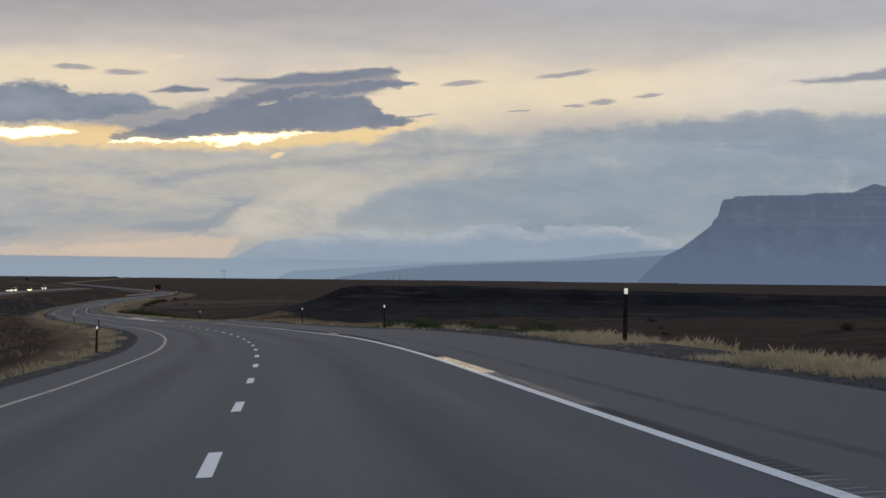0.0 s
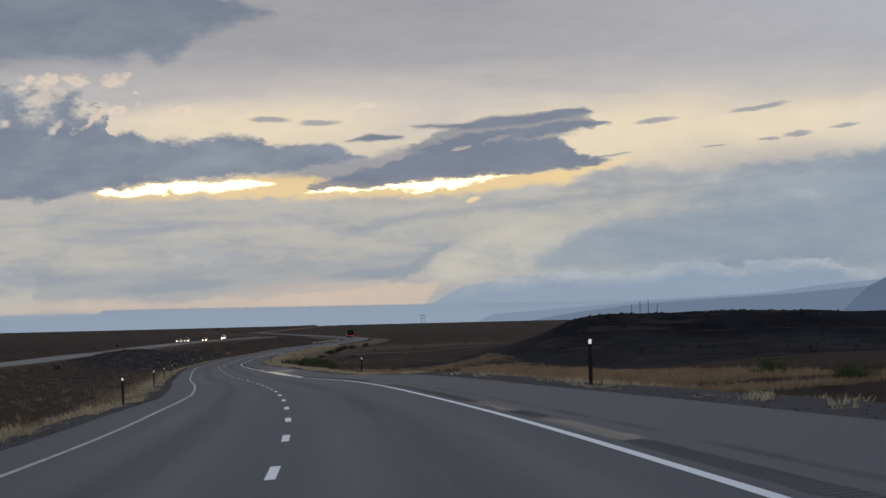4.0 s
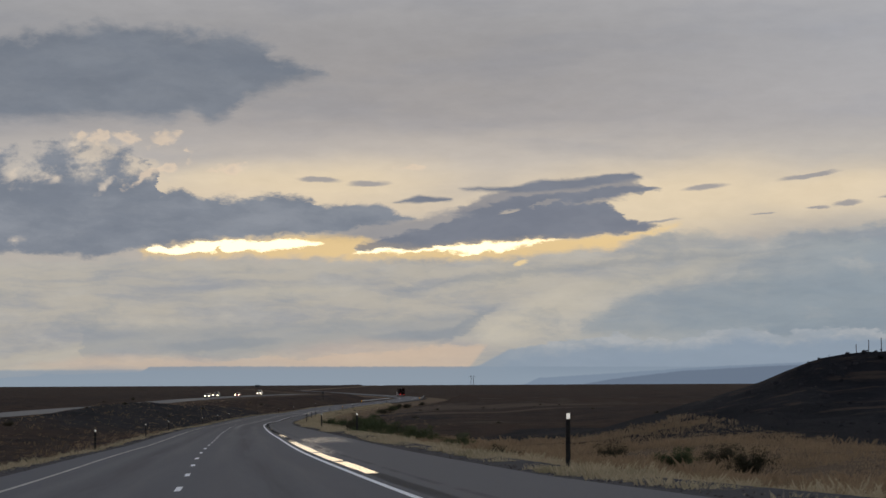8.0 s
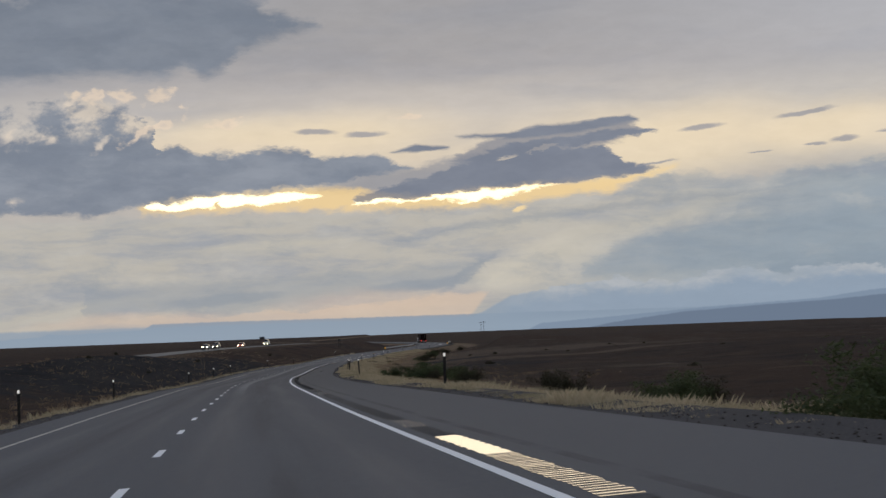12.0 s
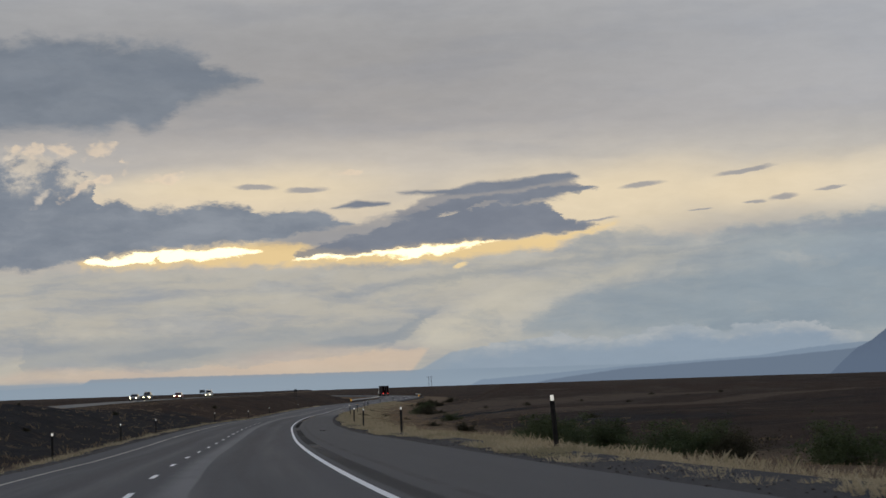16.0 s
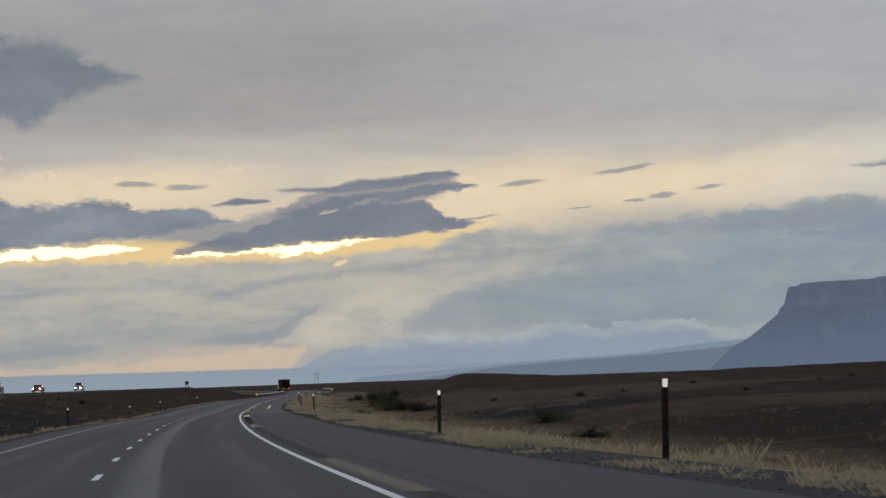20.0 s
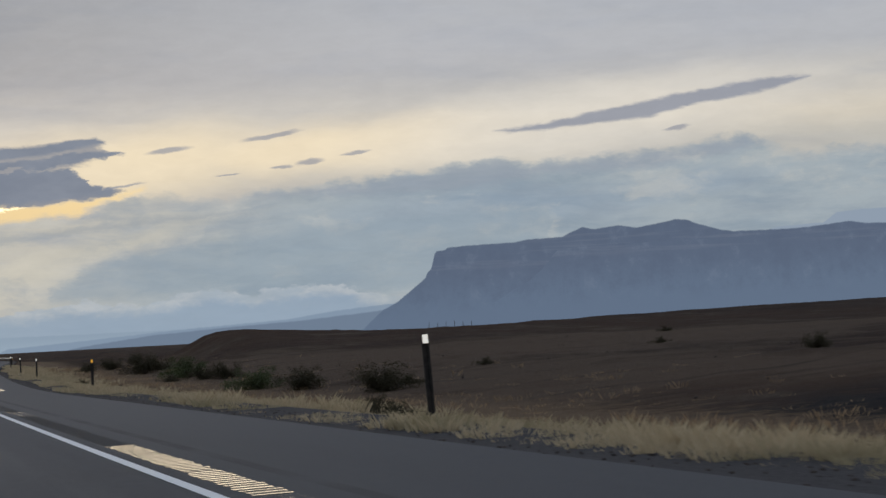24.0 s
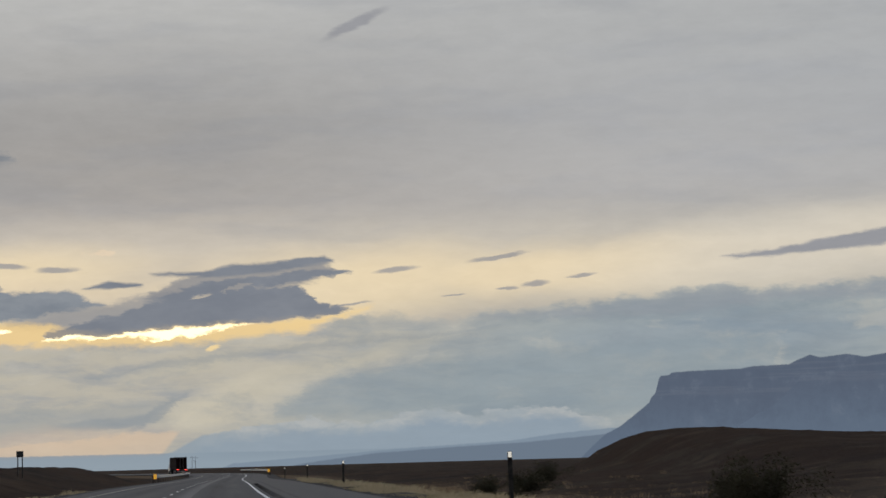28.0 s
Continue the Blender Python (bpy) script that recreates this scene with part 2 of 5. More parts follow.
    # long grey band climbing across the deck
    band = cloud([(-1.2, 2.3), (0.8, 2.68), (3.7, 2.98), (6.2, 3.16), (8.5, 3.2)], [(-1.2, 2.22), (0.8, 2.48), (3.7, 2.76), (6.2, 2.98), (8.5, 3.16)], 0.16)
    color = g.mix(g.math("MULTIPLY", band, 0.5), color, srgb(150, 155, 160))
    # lit cloud mass leaning to the right, blue rain beyond it, grey shade on its near side
    mass_lit = cloud([(0.2, 1.0), (0.47, 1.23), (0.93, 1.68), (1.55, 2.12), (2.8, 2.32), (4.3, 2.46), (5.85, 2.6), (7.4, 2.85)], [(0.2, 0.94), (1.2, 0.84), (2.75, 1.0), (3.9, 1.3), (4.3, 1.82), (5.85, 2.24), (7.4, 2.6)], 0.45, 0.4, 0.2)
    color = g.mix(g.math("MULTIPLY", mass_lit, g.step(veil, 0.32, 0.58, 0.2, 0.55)), color, srgb(203, 196, 181))
    rain = cloud([(3.4, 1.35), (4.3, 1.95), (5.1, 2.2), (6.6, 2.4), (7.9, 2.5), (12, 2.9), (16, 3.0)], [(3.4, 1.2), (5, 1.1), (6.6, 1.2), (8, 1.25), (12, 1.1), (16, 1.0)], 0.35)
    color = g.mix(g.math("MULTIPLY", rain, 0.55), color, srgb(141, 154, 164))
    lee = cloud([(-9, 1.4), (-3.3, 1.55), (0.1, 1.66), (0.9, 1.74), (1.1, 1.72)], [(-9, 0.6), (-3.3, 0.65), (-2.2, 0.85), (-1.0, 0.97), (0.3, 1.02), (0.9, 1.6), (1.1, 1.7)], 0.3)
    color = g.mix(g.math("MULTIPLY", lee, 0.5), color, srgb(150, 156, 162))
    # dark fold with a lit edge leaning over the valley
    fold = g.step(union(blob(0.6, 1.4, 1.2, 0.2, 34, ragged), blob(-0.6, 1.15, 1.9, 0.22, 4), blob(-5.5, 0.95, 2.2, 0.2, 2)), 0.1, 0.6)
    color = g.mix(g.math("MULTIPLY", fold, 0.6), color, srgb(146, 153, 160))
    lit = g.step(union(blob(1.5, 1.45, 1.0, 0.2, 40, ragged), blob(2.4, 1.9, 2.0, 0.42, 22), blob(2.2, 1.2, 1.6, 0.25, 8)), 0.05, 0.9)
    color = g.mix(g.math("MULTIPLY", g.math("MULTIPLY", lit, g.step(veil, 0.3, 0.6)), 0.65), color, srgb(204, 196, 179))
    # peach glow low down
    peach = g.step(union(blob(-1.8, 0.75, 4.2, 0.42, 2, soft), blob(-7.5, 0.5, 4.0, 0.3, 0, soft)), 0.08, 0.8)
    color = g.mix(g.math("MULTIPLY", peach, 0.35), color, srgb(216, 188, 166))
    roof = outline([(-14, 0.5), (-7, 0.55), (-3.1, 0.66), (-1.1, 0.80), (0.3, 0.92), (1.3, 0.96), (2.0, 0.96)])
    window = g.math("MULTIPLY", g.step(g.math("SUBTRACT", roof, rel), -0.03, 0.08), g.math("MULTIPLY", g.step(g.math("SUBTRACT", az, g.math("MULTIPLY", el, 0.79)), 0.46, 0.32), g.step(az, -12, -2)))
    color = g.mix(g.math("MULTIPLY", window, 0.7), color, srgb(214, 191, 168))
    # low bank of cumulus over blue distance
    bank_top = outline([(0.4, 0.5), (1.1, 0.58), (1.7, 0.82), (2.5, 0.99), (3.4, 1.04), (4.25, 1.24), (4.85, 1.1), (5.7, 1.04), (6.8, 1.26), (7.5, 1.34), (8.35, 1.15), (9.5, 1.34), (10.7, 1.3), (11.2, 1.1), (12.4, 0.9)])
    inside = g.math("ADD", g.math("SUBTRACT", bank_top, rel), g.math("MULTIPLY", knobs(g.vec("MULTIPLY", flat, (0.9, 1.1, 1)), 2.2, 2.0), 0.10))
    room = g.math("MULTIPLY", g.step(az, 0.9, 1.8), g.step(az, 13.0, 10.8))
    puffs = g.step(g.noise(g.vec("MULTIPLY", crisp, (0.8, 1.4, 1)), 1.6, 6.0, 0.6), 0.35, 0.65)
    front = g.mix(puffs, srgb(160, 169, 177), srgb(180, 183, 185))
    color = g.mix(g.math("MULTIPLY", g.math("MULTIPLY", g.step(inside, -0.02, 0.07), room), 0.85), color, g.mix(g.step(inside, 0.12, 0.42), front, srgb(145, 160, 176)))

    # openings through which lit cloud shows
    gaps = union(blob(-10.1, 4.98, 0.75, 0.36, 20), blob(-10.75, 5.1, 0.5, 0.26, 30), blob(-9.6, 5.03, 0.4, 0.2, 0), blob(-8.85, 5.33, 0.7, 0.17, 5), blob(-8.45, 4.9, 0.5, 0.2, 40), blob(-10.6, 3.47, 0.42, 0.2, 0),
                 blob(-9.2, 5.9, 0.5, 0.2, 10), blob(-11.3, 5.7, 0.6, 0.2, 10))
    gaps = g.math("ADD", gaps, g.math("MULTIPLY", lumps, g.step(gaps, 0.0, 0.2, 0.0, 0.9)))
    frag = g.math("MULTIPLY", g.math("SUBTRACT", g.noise(g.vec("MULTIPLY", flat, (0.8, 1.2, 1)), 1.5, 7.0, 0.62), 0.5), 0.55)
    tone = g.noise(g.vec("MULTIPLY", crisp, (0.4, 1.0, 1)), 0.9, 6.0, 0.6)
    shade = g.mix(g.step(tone, 0.35, 0.7), srgb(126, 133, 144), srgb(148, 153, 161))
    shade = g.mix(g.math("MULTIPLY", g.step(lumps, 0.1, 0.5), 0.25), shade, srgb(162, 166, 173))

    # high dark cloud with a soft torn rim
    high = cloud([(-30, 8.4), (-16, 8.6), (-11.1, 8.6), (-9.6, 8.85), (-8.2, 9.0), (-6.8, 8.85), (-5.4, 8.8), (-4.6, 8.66), (-4.05, 8.25), (-3.4, 8.0), (-2.85, 7.7)],
                 [(-30, 6.0), (-16, 6.3), (-11.6, 6.4), (-9.7, 6.5), (-8.8, 6.58), (-7.8, 6.54), (-6.8, 6.46), (-6.3, 6.75), (-5.8, 6.44), (-5.3, 6.66), (-4.9, 7.02), (-4.2, 7.3), (-3.5, 7.48), (-2.85, 7.68)], 0.45, 0.30, 0.3)
    color = g.mix(g.math("MULTIPLY", high, 0.95), color, g.mix(0.4, shade, srgb(126, 136, 149)))
    # long dark bank, broken up at its upper end
    bank = cloud([(-30, 6.0), (-14, 6.0), (-11.6, 6.0), (-11.0, 5.85), (-10.2, 6.02), (-9.3, 6.12), (-8.5, 5.86), (-7.85, 5.9), (-7.4, 5.6), (-7.2, 5.3), (-7.0, 4.75), (-6.5, 4.81), (-6.2, 4.7), (-5.6, 4.62), (-5.1, 4.62), (-4.6, 4.7), (-4.2, 4.74), (-3.7, 4.67), (-3.2, 4.6), (-3.0, 4.5), (-1.9, 4.5), (-1.5, 4.52), (-1.1, 4.34), (-0.7, 4.1)],
                 [(-30, 2.9), (-11.6, 3.17), (-10.7, 3.21), (-9.3, 3.15), (-8.7, 3.08), (-7.9, 3.24), (-6.9, 3.4), (-5.6, 3.53), (-4.4, 3.62), (-3.5, 3.68), (-2.6, 3.74), (-1.6, 3.86), (-0.7, 4.08)], 0.16, None, 0.14)
    rim = cloud([(-9.3, 6.3), (-7.2, 5.6), (-6.8, 4.95), (-4.2, 4.9), (-1.3, 4.6), (0.3, 4.4)], [(-9.3, 5.6), (-7.2, 4.5), (-4.2, 4.5), (-1.3, 4.2), (0.3, 4.0)], 0.3, None, 0.2)
    color = g.mix(g.math("MULTIPLY", rim, 0.4), color, srgb(228, 210, 184))
    broken = g.step(g.math("ADD", frag, g.math("MULTIPLY", g.math("SUBTRACT", rel, 5.0), -0.06)), -0.10, 0.02)
    color = g.mix(g.math("MULTIPLY", bank, g.mix(g.step(rel, 4.75, 5.3), (1.0, 1.0, 1.0), broken)), color, shade)
    color = g.mix(g.math("MULTIPLY", g.step(gaps, 0.12, 0.9), 0.8), color, srgb(226, 211, 192))
    # cream curls of cumulus above the dark bank
    curls = union(blob(-8.6, 6.05, 0.75, 0.36, -10), blob(-7.8, 6.1, 0.6, 0.3, 0), blob(-7.0, 6.0, 0.7, 0.38, 10), blob(-6.4, 5.8, 0.32, 0.3, 60), blob(-6.85, 5.3, 0.75, 0.24, 12), blob(-7.5, 5.1, 0.7, 0.26, 30), blob(-5.25, 5.3, 0.62, 0.32, 15), blob(-5.75, 5.25, 0.4, 0.2, 0), blob(-0.7, 5.35, 0.9, 0.14, 6))
    curl = g.math("ADD", curls, g.math("MULTIPLY", g.math("ADD", lumps, g.math("MULTIPLY", frag, 0.5)), g.step(curls, 0.0, 0.15, 0.0, 1.0)))
    color = g.mix(g.math("MULTIPLY", g.step(curl, 0.14, 0.6), 0.7), color, g.mix(g.step(curl, 0.6, 1.1), srgb(236, 214, 188), srgb(222, 204, 184)))
    # dark bar over the sun: body and two combed-out fingers
    body = cloud([(-2.3, 3.3), (-1.2, 3.67), (-0.46, 3.82), (0.25, 4.05), (0.5, 4.25), (1.26, 4.44), (2.1, 4.52), (2.7, 4.5), (3.5, 4.42), (4.1, 4.4), (4.45, 4.28), (4.6, 4.08), (5.1, 3.92), (5.6, 3.84)],
                 [(-2.3, 3.2), (-1.2, 3.24), (-0.5, 3.35), (1.2, 3.47), (2.6, 3.52), (3.8, 3.58), (4.8, 3.68), (5.6, 3.82)], 0.10, None, 0.06)
    tail = cloud([(-3.2, 3.66), (-1.2, 4.02), (0.5, 4.36), (1.2, 4.4)], [(-3.2, 3.52), (-1.2, 3.36), (0.5, 3.45), (1.2, 3.5)], 0.22)
    color = g.mix(g.math("MULTIPLY", tail, 0.75), color, srgb(146, 147, 153))
    mass = cloud([(0.3, 4.3), (1.0, 4.62), (1.7, 4.85), (2.6, 4.98), (3.6, 5.0), (4.6, 5.1), (5.1, 4.95)], [(0.3, 4.1), (2.6, 4.3), (4.0, 4.36), (4.6, 4.6), (5.1, 4.9)], 0.2)
    color = g.mix(g.math("MULTIPLY", mass, 0.85), color, srgb(140, 141, 148))
    finger = cloud([(0.4, 4.84), (1.7, 4.87), (2.56, 5.04), (3.55, 5.04), (4.1, 5.16), (4.8, 5.2), (5.1, 5.04)], [(0.4, 4.80), (1.8, 4.70), (2.7, 4.74), (3.6, 4.82), (4.1, 4.92), (5.1, 5.02)], 0.10, raz=mil.outputs[0], rel=mil.outputs[1])
    comb = cloud([(1.2, 4.5), (2.7, 4.68), (3.6, 4.76), (4.2, 4.86), (5.0, 4.9), (5.6, 4.78)], [(1.2, 4.36), (2.7, 4.4), (3.7, 4.44), (4.5, 4.65), (5.6, 4.74)], 0.10)
    scrap = cloud([(-1.3, 4.5), (-0.57, 4.68), (0.25, 4.6)], [(-1.3, 4.48), (-0.58, 4.46), (0.25, 4.52)], 0.09, raz=mil.outputs[0], rel=mil.outputs[1])
    cuts = g.step(union(blob(0.2, 4.12, 0.7, 0.16, 10, ragged), blob(1.65, 4.24, 0.45, 0.08, 12, ragged), blob(2.6, 4.42, 0.5, 0.06, 12, ragged), blob(-0.25, 4.35, 0.6, 0.1, 0, ragged)), 0.1, 0.6)
    dark = g.mix(0.55, shade, srgb(122, 126, 138))
    color = g.mix(g.math("MULTIPLY", union(body, finger, comb, scrap), g.math("SUBTRACT", 1.0, g.math("MULTIPLY", cuts, 0.8))), color, dark)
    # small scraps of dark cloud and the long bar
    small = union(blob(6.55, 4.81, 0.75, 0.12, 5, mild), blob(9.15, 5.05, 1.0, 0.08, 8, mild), blob(10.05, 4.35, 0.5, 0.10, 6, mild), blob(9.3, 4.26, 0.4, 0.06, 4, mild), blob(-1.85, 4.95, 0.7, 0.11, 2, mild), blob(-3.1, 5.04, 0.75, 0.1, -3, mild),
                  blob(11.25, 4.54, 0.5, 0.07, 5, mild), blob(8.0, 4.15, 0.4, 0.05, 2, mild), blob(19.3, 4.7, 0.5, 0.07, 4, mild), blob(5.7, 10.95, 1.2, 0.2, 24, mild), blob(5.4, 3.95, 0.8, 0.05, 6, mild))
    color = g.mix(g.math("MULTIPLY", g.step(small, 0.08, 0.6), 0.75), color, srgb(146, 147, 155))
    bar = cloud([(14.6, 4.88), (15.9, 5.0), (16.6, 5.12), (17.5, 5.28), (18.5, 5.43), (19.3, 5.53), (20.2, 5.66), (21.2, 5.77), (22.0, 5.82), (22.7, 5.78)],
                [(14.6, 4.86), (15.1, 4.8), (16.6, 4.86), (17.7, 4.92), (18.7, 5.0), (19.4, 5.15), (20.1, 5.28), (21.2, 5.41), (21.8, 5.52), (22.7, 5.76)], 0.12, None, 0.05, raz=mil.outputs[0], rel=mil.outputs[1])
    color = g.mix(g.math("MULTIPLY", bar, 0.88), color, srgb(141, 144, 155))

    lightness = g.math("ADD", g.math("MULTIPLY", g.math("SUBTRACT", billow, 0.5), 0.17), g.math("MULTIPLY", g.math("SUBTRACT", fibre, 0.5), 0.05))
    lightness = g.math("ADD", lightness, g.math("MULTIPLY", g.math("MULTIPLY", g.step(el, 5.6, 7.2), g.step(el, 11.5, 8.5)), g.math("SUBTRACT", g.math("MULTIPLY", g.step(az, 0, 14), 0.27), 0.12)))
    color = g.vec("MULTIPLY", g.vec("SCALE", color, scale=g.math("ADD", 1.0, lightness)), (0.99, 1.0, 1.03))
    # burning gap under the dark clouds, where the sun stands
    glow = cloud([(-7.6, 3.3), (-6.9, 3.44), (-5.6, 3.56), (-4.4, 3.65), (-3.5, 3.7), (-2.4, 3.66), (-1.4, 3.4), (-0.5, 3.42), (1.2, 3.52), (2.6, 3.58), (3.8, 3.64), (4.8, 3.72), (6.0, 3.92)],
                 [(-7.6, 3.1), (-5.6, 3.1), (-3.7, 3.14), (-2.2, 3.04), (-0.5, 3.04), (0.7, 3.02), (2.6, 3.16), (4.2, 3.34), (6.0, 3.84)], 0.26)
    color = g.mix(g.math("MULTIPLY", glow, g.math("SUBTRACT", 0.72, g.math("MULTIPLY", union(body, bank), 0.55))), color, srgb(250, 214, 146))
    color = g.mix(g.math("MULTIPLY", g.step(blob(1.95, 2.95, 0.3, 0.1, 24), 0.1, 0.6), 0.8), color, srgb(252, 222, 165))
    gap_b = cloud([(-7.4, 3.34), (-6.9, 3.40), (-5.6, 3.50), (-4.4, 3.58), (-3.6, 3.56), (-3.0, 3.48)], [(-7.4, 3.2), (-6.3, 3.20), (-5.75, 3.24), (-5.62, 3.40), (-5.5, 3.22), (-4.7, 3.26), (-3.9, 3.34), (-3.0, 3.44)], 0.07)
    gap_c = cloud([(-2.3, 3.24), (-1.5, 3.3), (-0.9, 3.30), (-0.5, 3.35), (1.2, 3.45), (2.6, 3.50), (3.8, 3.57), (5.6, 3.80)], [(-2.3, 3.18), (-1.6, 3.18), (-0.9, 3.25), (-0.4, 3.26), (0.4, 3.20), (0.9, 3.20), (1.6, 3.30), (2.5, 3.46), (3.2, 3.56), (5.6, 3.82)], 0.07)
    pieces = g.math("MAXIMUM", gap_b, gap_c)

    # the far land, tens of kilometres off, its blue air painted into the tints: plateau, two ridges, a long mesa and
    # one behind it
    wave = g.math("MULTIPLY", g.math("SUBTRACT", g.noise(flat, 5.0, 5.0, 0.65), 0.5), 0.05)

    def land(points, near, tint, amount=1.0, edge=0.02):
        f = g.math("SUBTRACT", g.math("ADD", outline(points, az), wave), el)
        span = g.math("MULTIPLY", g.step(az, points[0][0], points[0][0] + 0.01), g.step(az, points[-1][0], points[-1][0] - 0.01))
        return g.mix(g.math("MULTIPLY", g.math("MULTIPLY", g.step(f, -edge, edge), span), amount), near, tint)

    # plateau tint pales towards its foot to imitate haze
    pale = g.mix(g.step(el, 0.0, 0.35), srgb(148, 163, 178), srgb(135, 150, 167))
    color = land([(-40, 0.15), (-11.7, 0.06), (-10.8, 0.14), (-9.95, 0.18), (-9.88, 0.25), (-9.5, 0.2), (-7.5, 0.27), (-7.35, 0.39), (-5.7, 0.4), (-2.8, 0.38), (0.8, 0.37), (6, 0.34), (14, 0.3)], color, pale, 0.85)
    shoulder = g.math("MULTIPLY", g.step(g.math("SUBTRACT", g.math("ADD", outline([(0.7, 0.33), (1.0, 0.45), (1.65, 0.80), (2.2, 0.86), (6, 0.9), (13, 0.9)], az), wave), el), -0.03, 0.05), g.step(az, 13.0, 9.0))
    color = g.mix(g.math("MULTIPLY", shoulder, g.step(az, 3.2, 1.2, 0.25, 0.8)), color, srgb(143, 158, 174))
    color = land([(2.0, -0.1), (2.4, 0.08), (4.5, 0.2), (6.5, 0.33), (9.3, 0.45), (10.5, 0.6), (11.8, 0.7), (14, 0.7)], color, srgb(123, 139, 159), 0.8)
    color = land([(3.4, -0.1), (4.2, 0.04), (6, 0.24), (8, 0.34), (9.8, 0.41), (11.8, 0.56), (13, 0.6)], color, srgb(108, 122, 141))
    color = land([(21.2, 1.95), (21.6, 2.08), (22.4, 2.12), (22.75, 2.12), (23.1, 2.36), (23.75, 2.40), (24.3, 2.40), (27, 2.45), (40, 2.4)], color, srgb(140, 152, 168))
    rock = hazed_rock(g, flat, el)
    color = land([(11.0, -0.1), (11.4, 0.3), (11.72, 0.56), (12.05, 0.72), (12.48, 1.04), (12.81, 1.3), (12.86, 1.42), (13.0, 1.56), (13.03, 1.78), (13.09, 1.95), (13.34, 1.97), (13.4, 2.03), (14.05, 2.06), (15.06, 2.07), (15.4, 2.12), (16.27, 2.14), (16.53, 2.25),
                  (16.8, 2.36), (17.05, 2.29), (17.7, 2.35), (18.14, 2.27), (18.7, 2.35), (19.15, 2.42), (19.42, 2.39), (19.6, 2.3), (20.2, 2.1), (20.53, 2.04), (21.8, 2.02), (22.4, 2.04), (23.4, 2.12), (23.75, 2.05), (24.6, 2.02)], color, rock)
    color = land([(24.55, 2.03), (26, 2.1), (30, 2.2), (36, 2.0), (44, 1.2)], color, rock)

    core = g.node("ShaderNodeBackground", Color=g.mix(1.0, (1.0, 0.84, 0.52), (1, 1, 1), "MULTIPLY"), Strength=1.9)
    dusk = g.step(xyz.outputs[1], -0.8, 0.15, 0.5, 1.0)
    base = g.node("ShaderNodeBackground", Color=g.vec("SCALE", color, scale=dusk), Strength=1.0)
    both = g.node("ShaderNodeMixShader", Fac=pieces)
    g.t.links.new(base.outputs[0], both.inputs[1])
    g.t.links.new(core.outputs[0], both.inputs[2])
    out = g.t.nodes.new("ShaderNodeOutputWorld")
    g.t.links.new(both.outputs[0], out.inputs[0])


build_sky()


# ================= materials =================
def material(name, build, rough=0.8, metal=0.0, bump=None, spec=0.5):
    """build(g) returns the colour, or (colour, roughness, height)."""
    m = bpy.data.materials.new(name)
    m.use_nodes = True
    m.node_tree.nodes.clear()
    g = Graph(m.node_tree)
    made = build(g)
    made = made if isinstance(made, tuple) and not isinstance(made[0], float) else (made, None, None)
    color, r, h = (*made, None, None)[:3]
    b = g.node("ShaderNodeBsdfPrincipled", Roughness=rough, Metallic=metal)
    b.inputs["Specular IOR Level"].default_value = spec
    g.put(b.inputs["Base Color"], (*color, 1) if isinstance(color, tuple) else color)
    if r is not None:
        g.put(b.inputs["Roughness"], r)
    if h is not None:
        bp = g.node("ShaderNodeBump", Strength=bump[0], Distance=bump[1], Height=h)
        g.put(b.inputs["Normal"], bp.outputs[0])
    out = g.t.nodes.new("ShaderNodeOutputMaterial")
    g.t.links.new(b.outputs[0], out.inputs[0])
    return m


def position(g):
    return g.node("ShaderNodeNewGeometry").outputs["Position"]


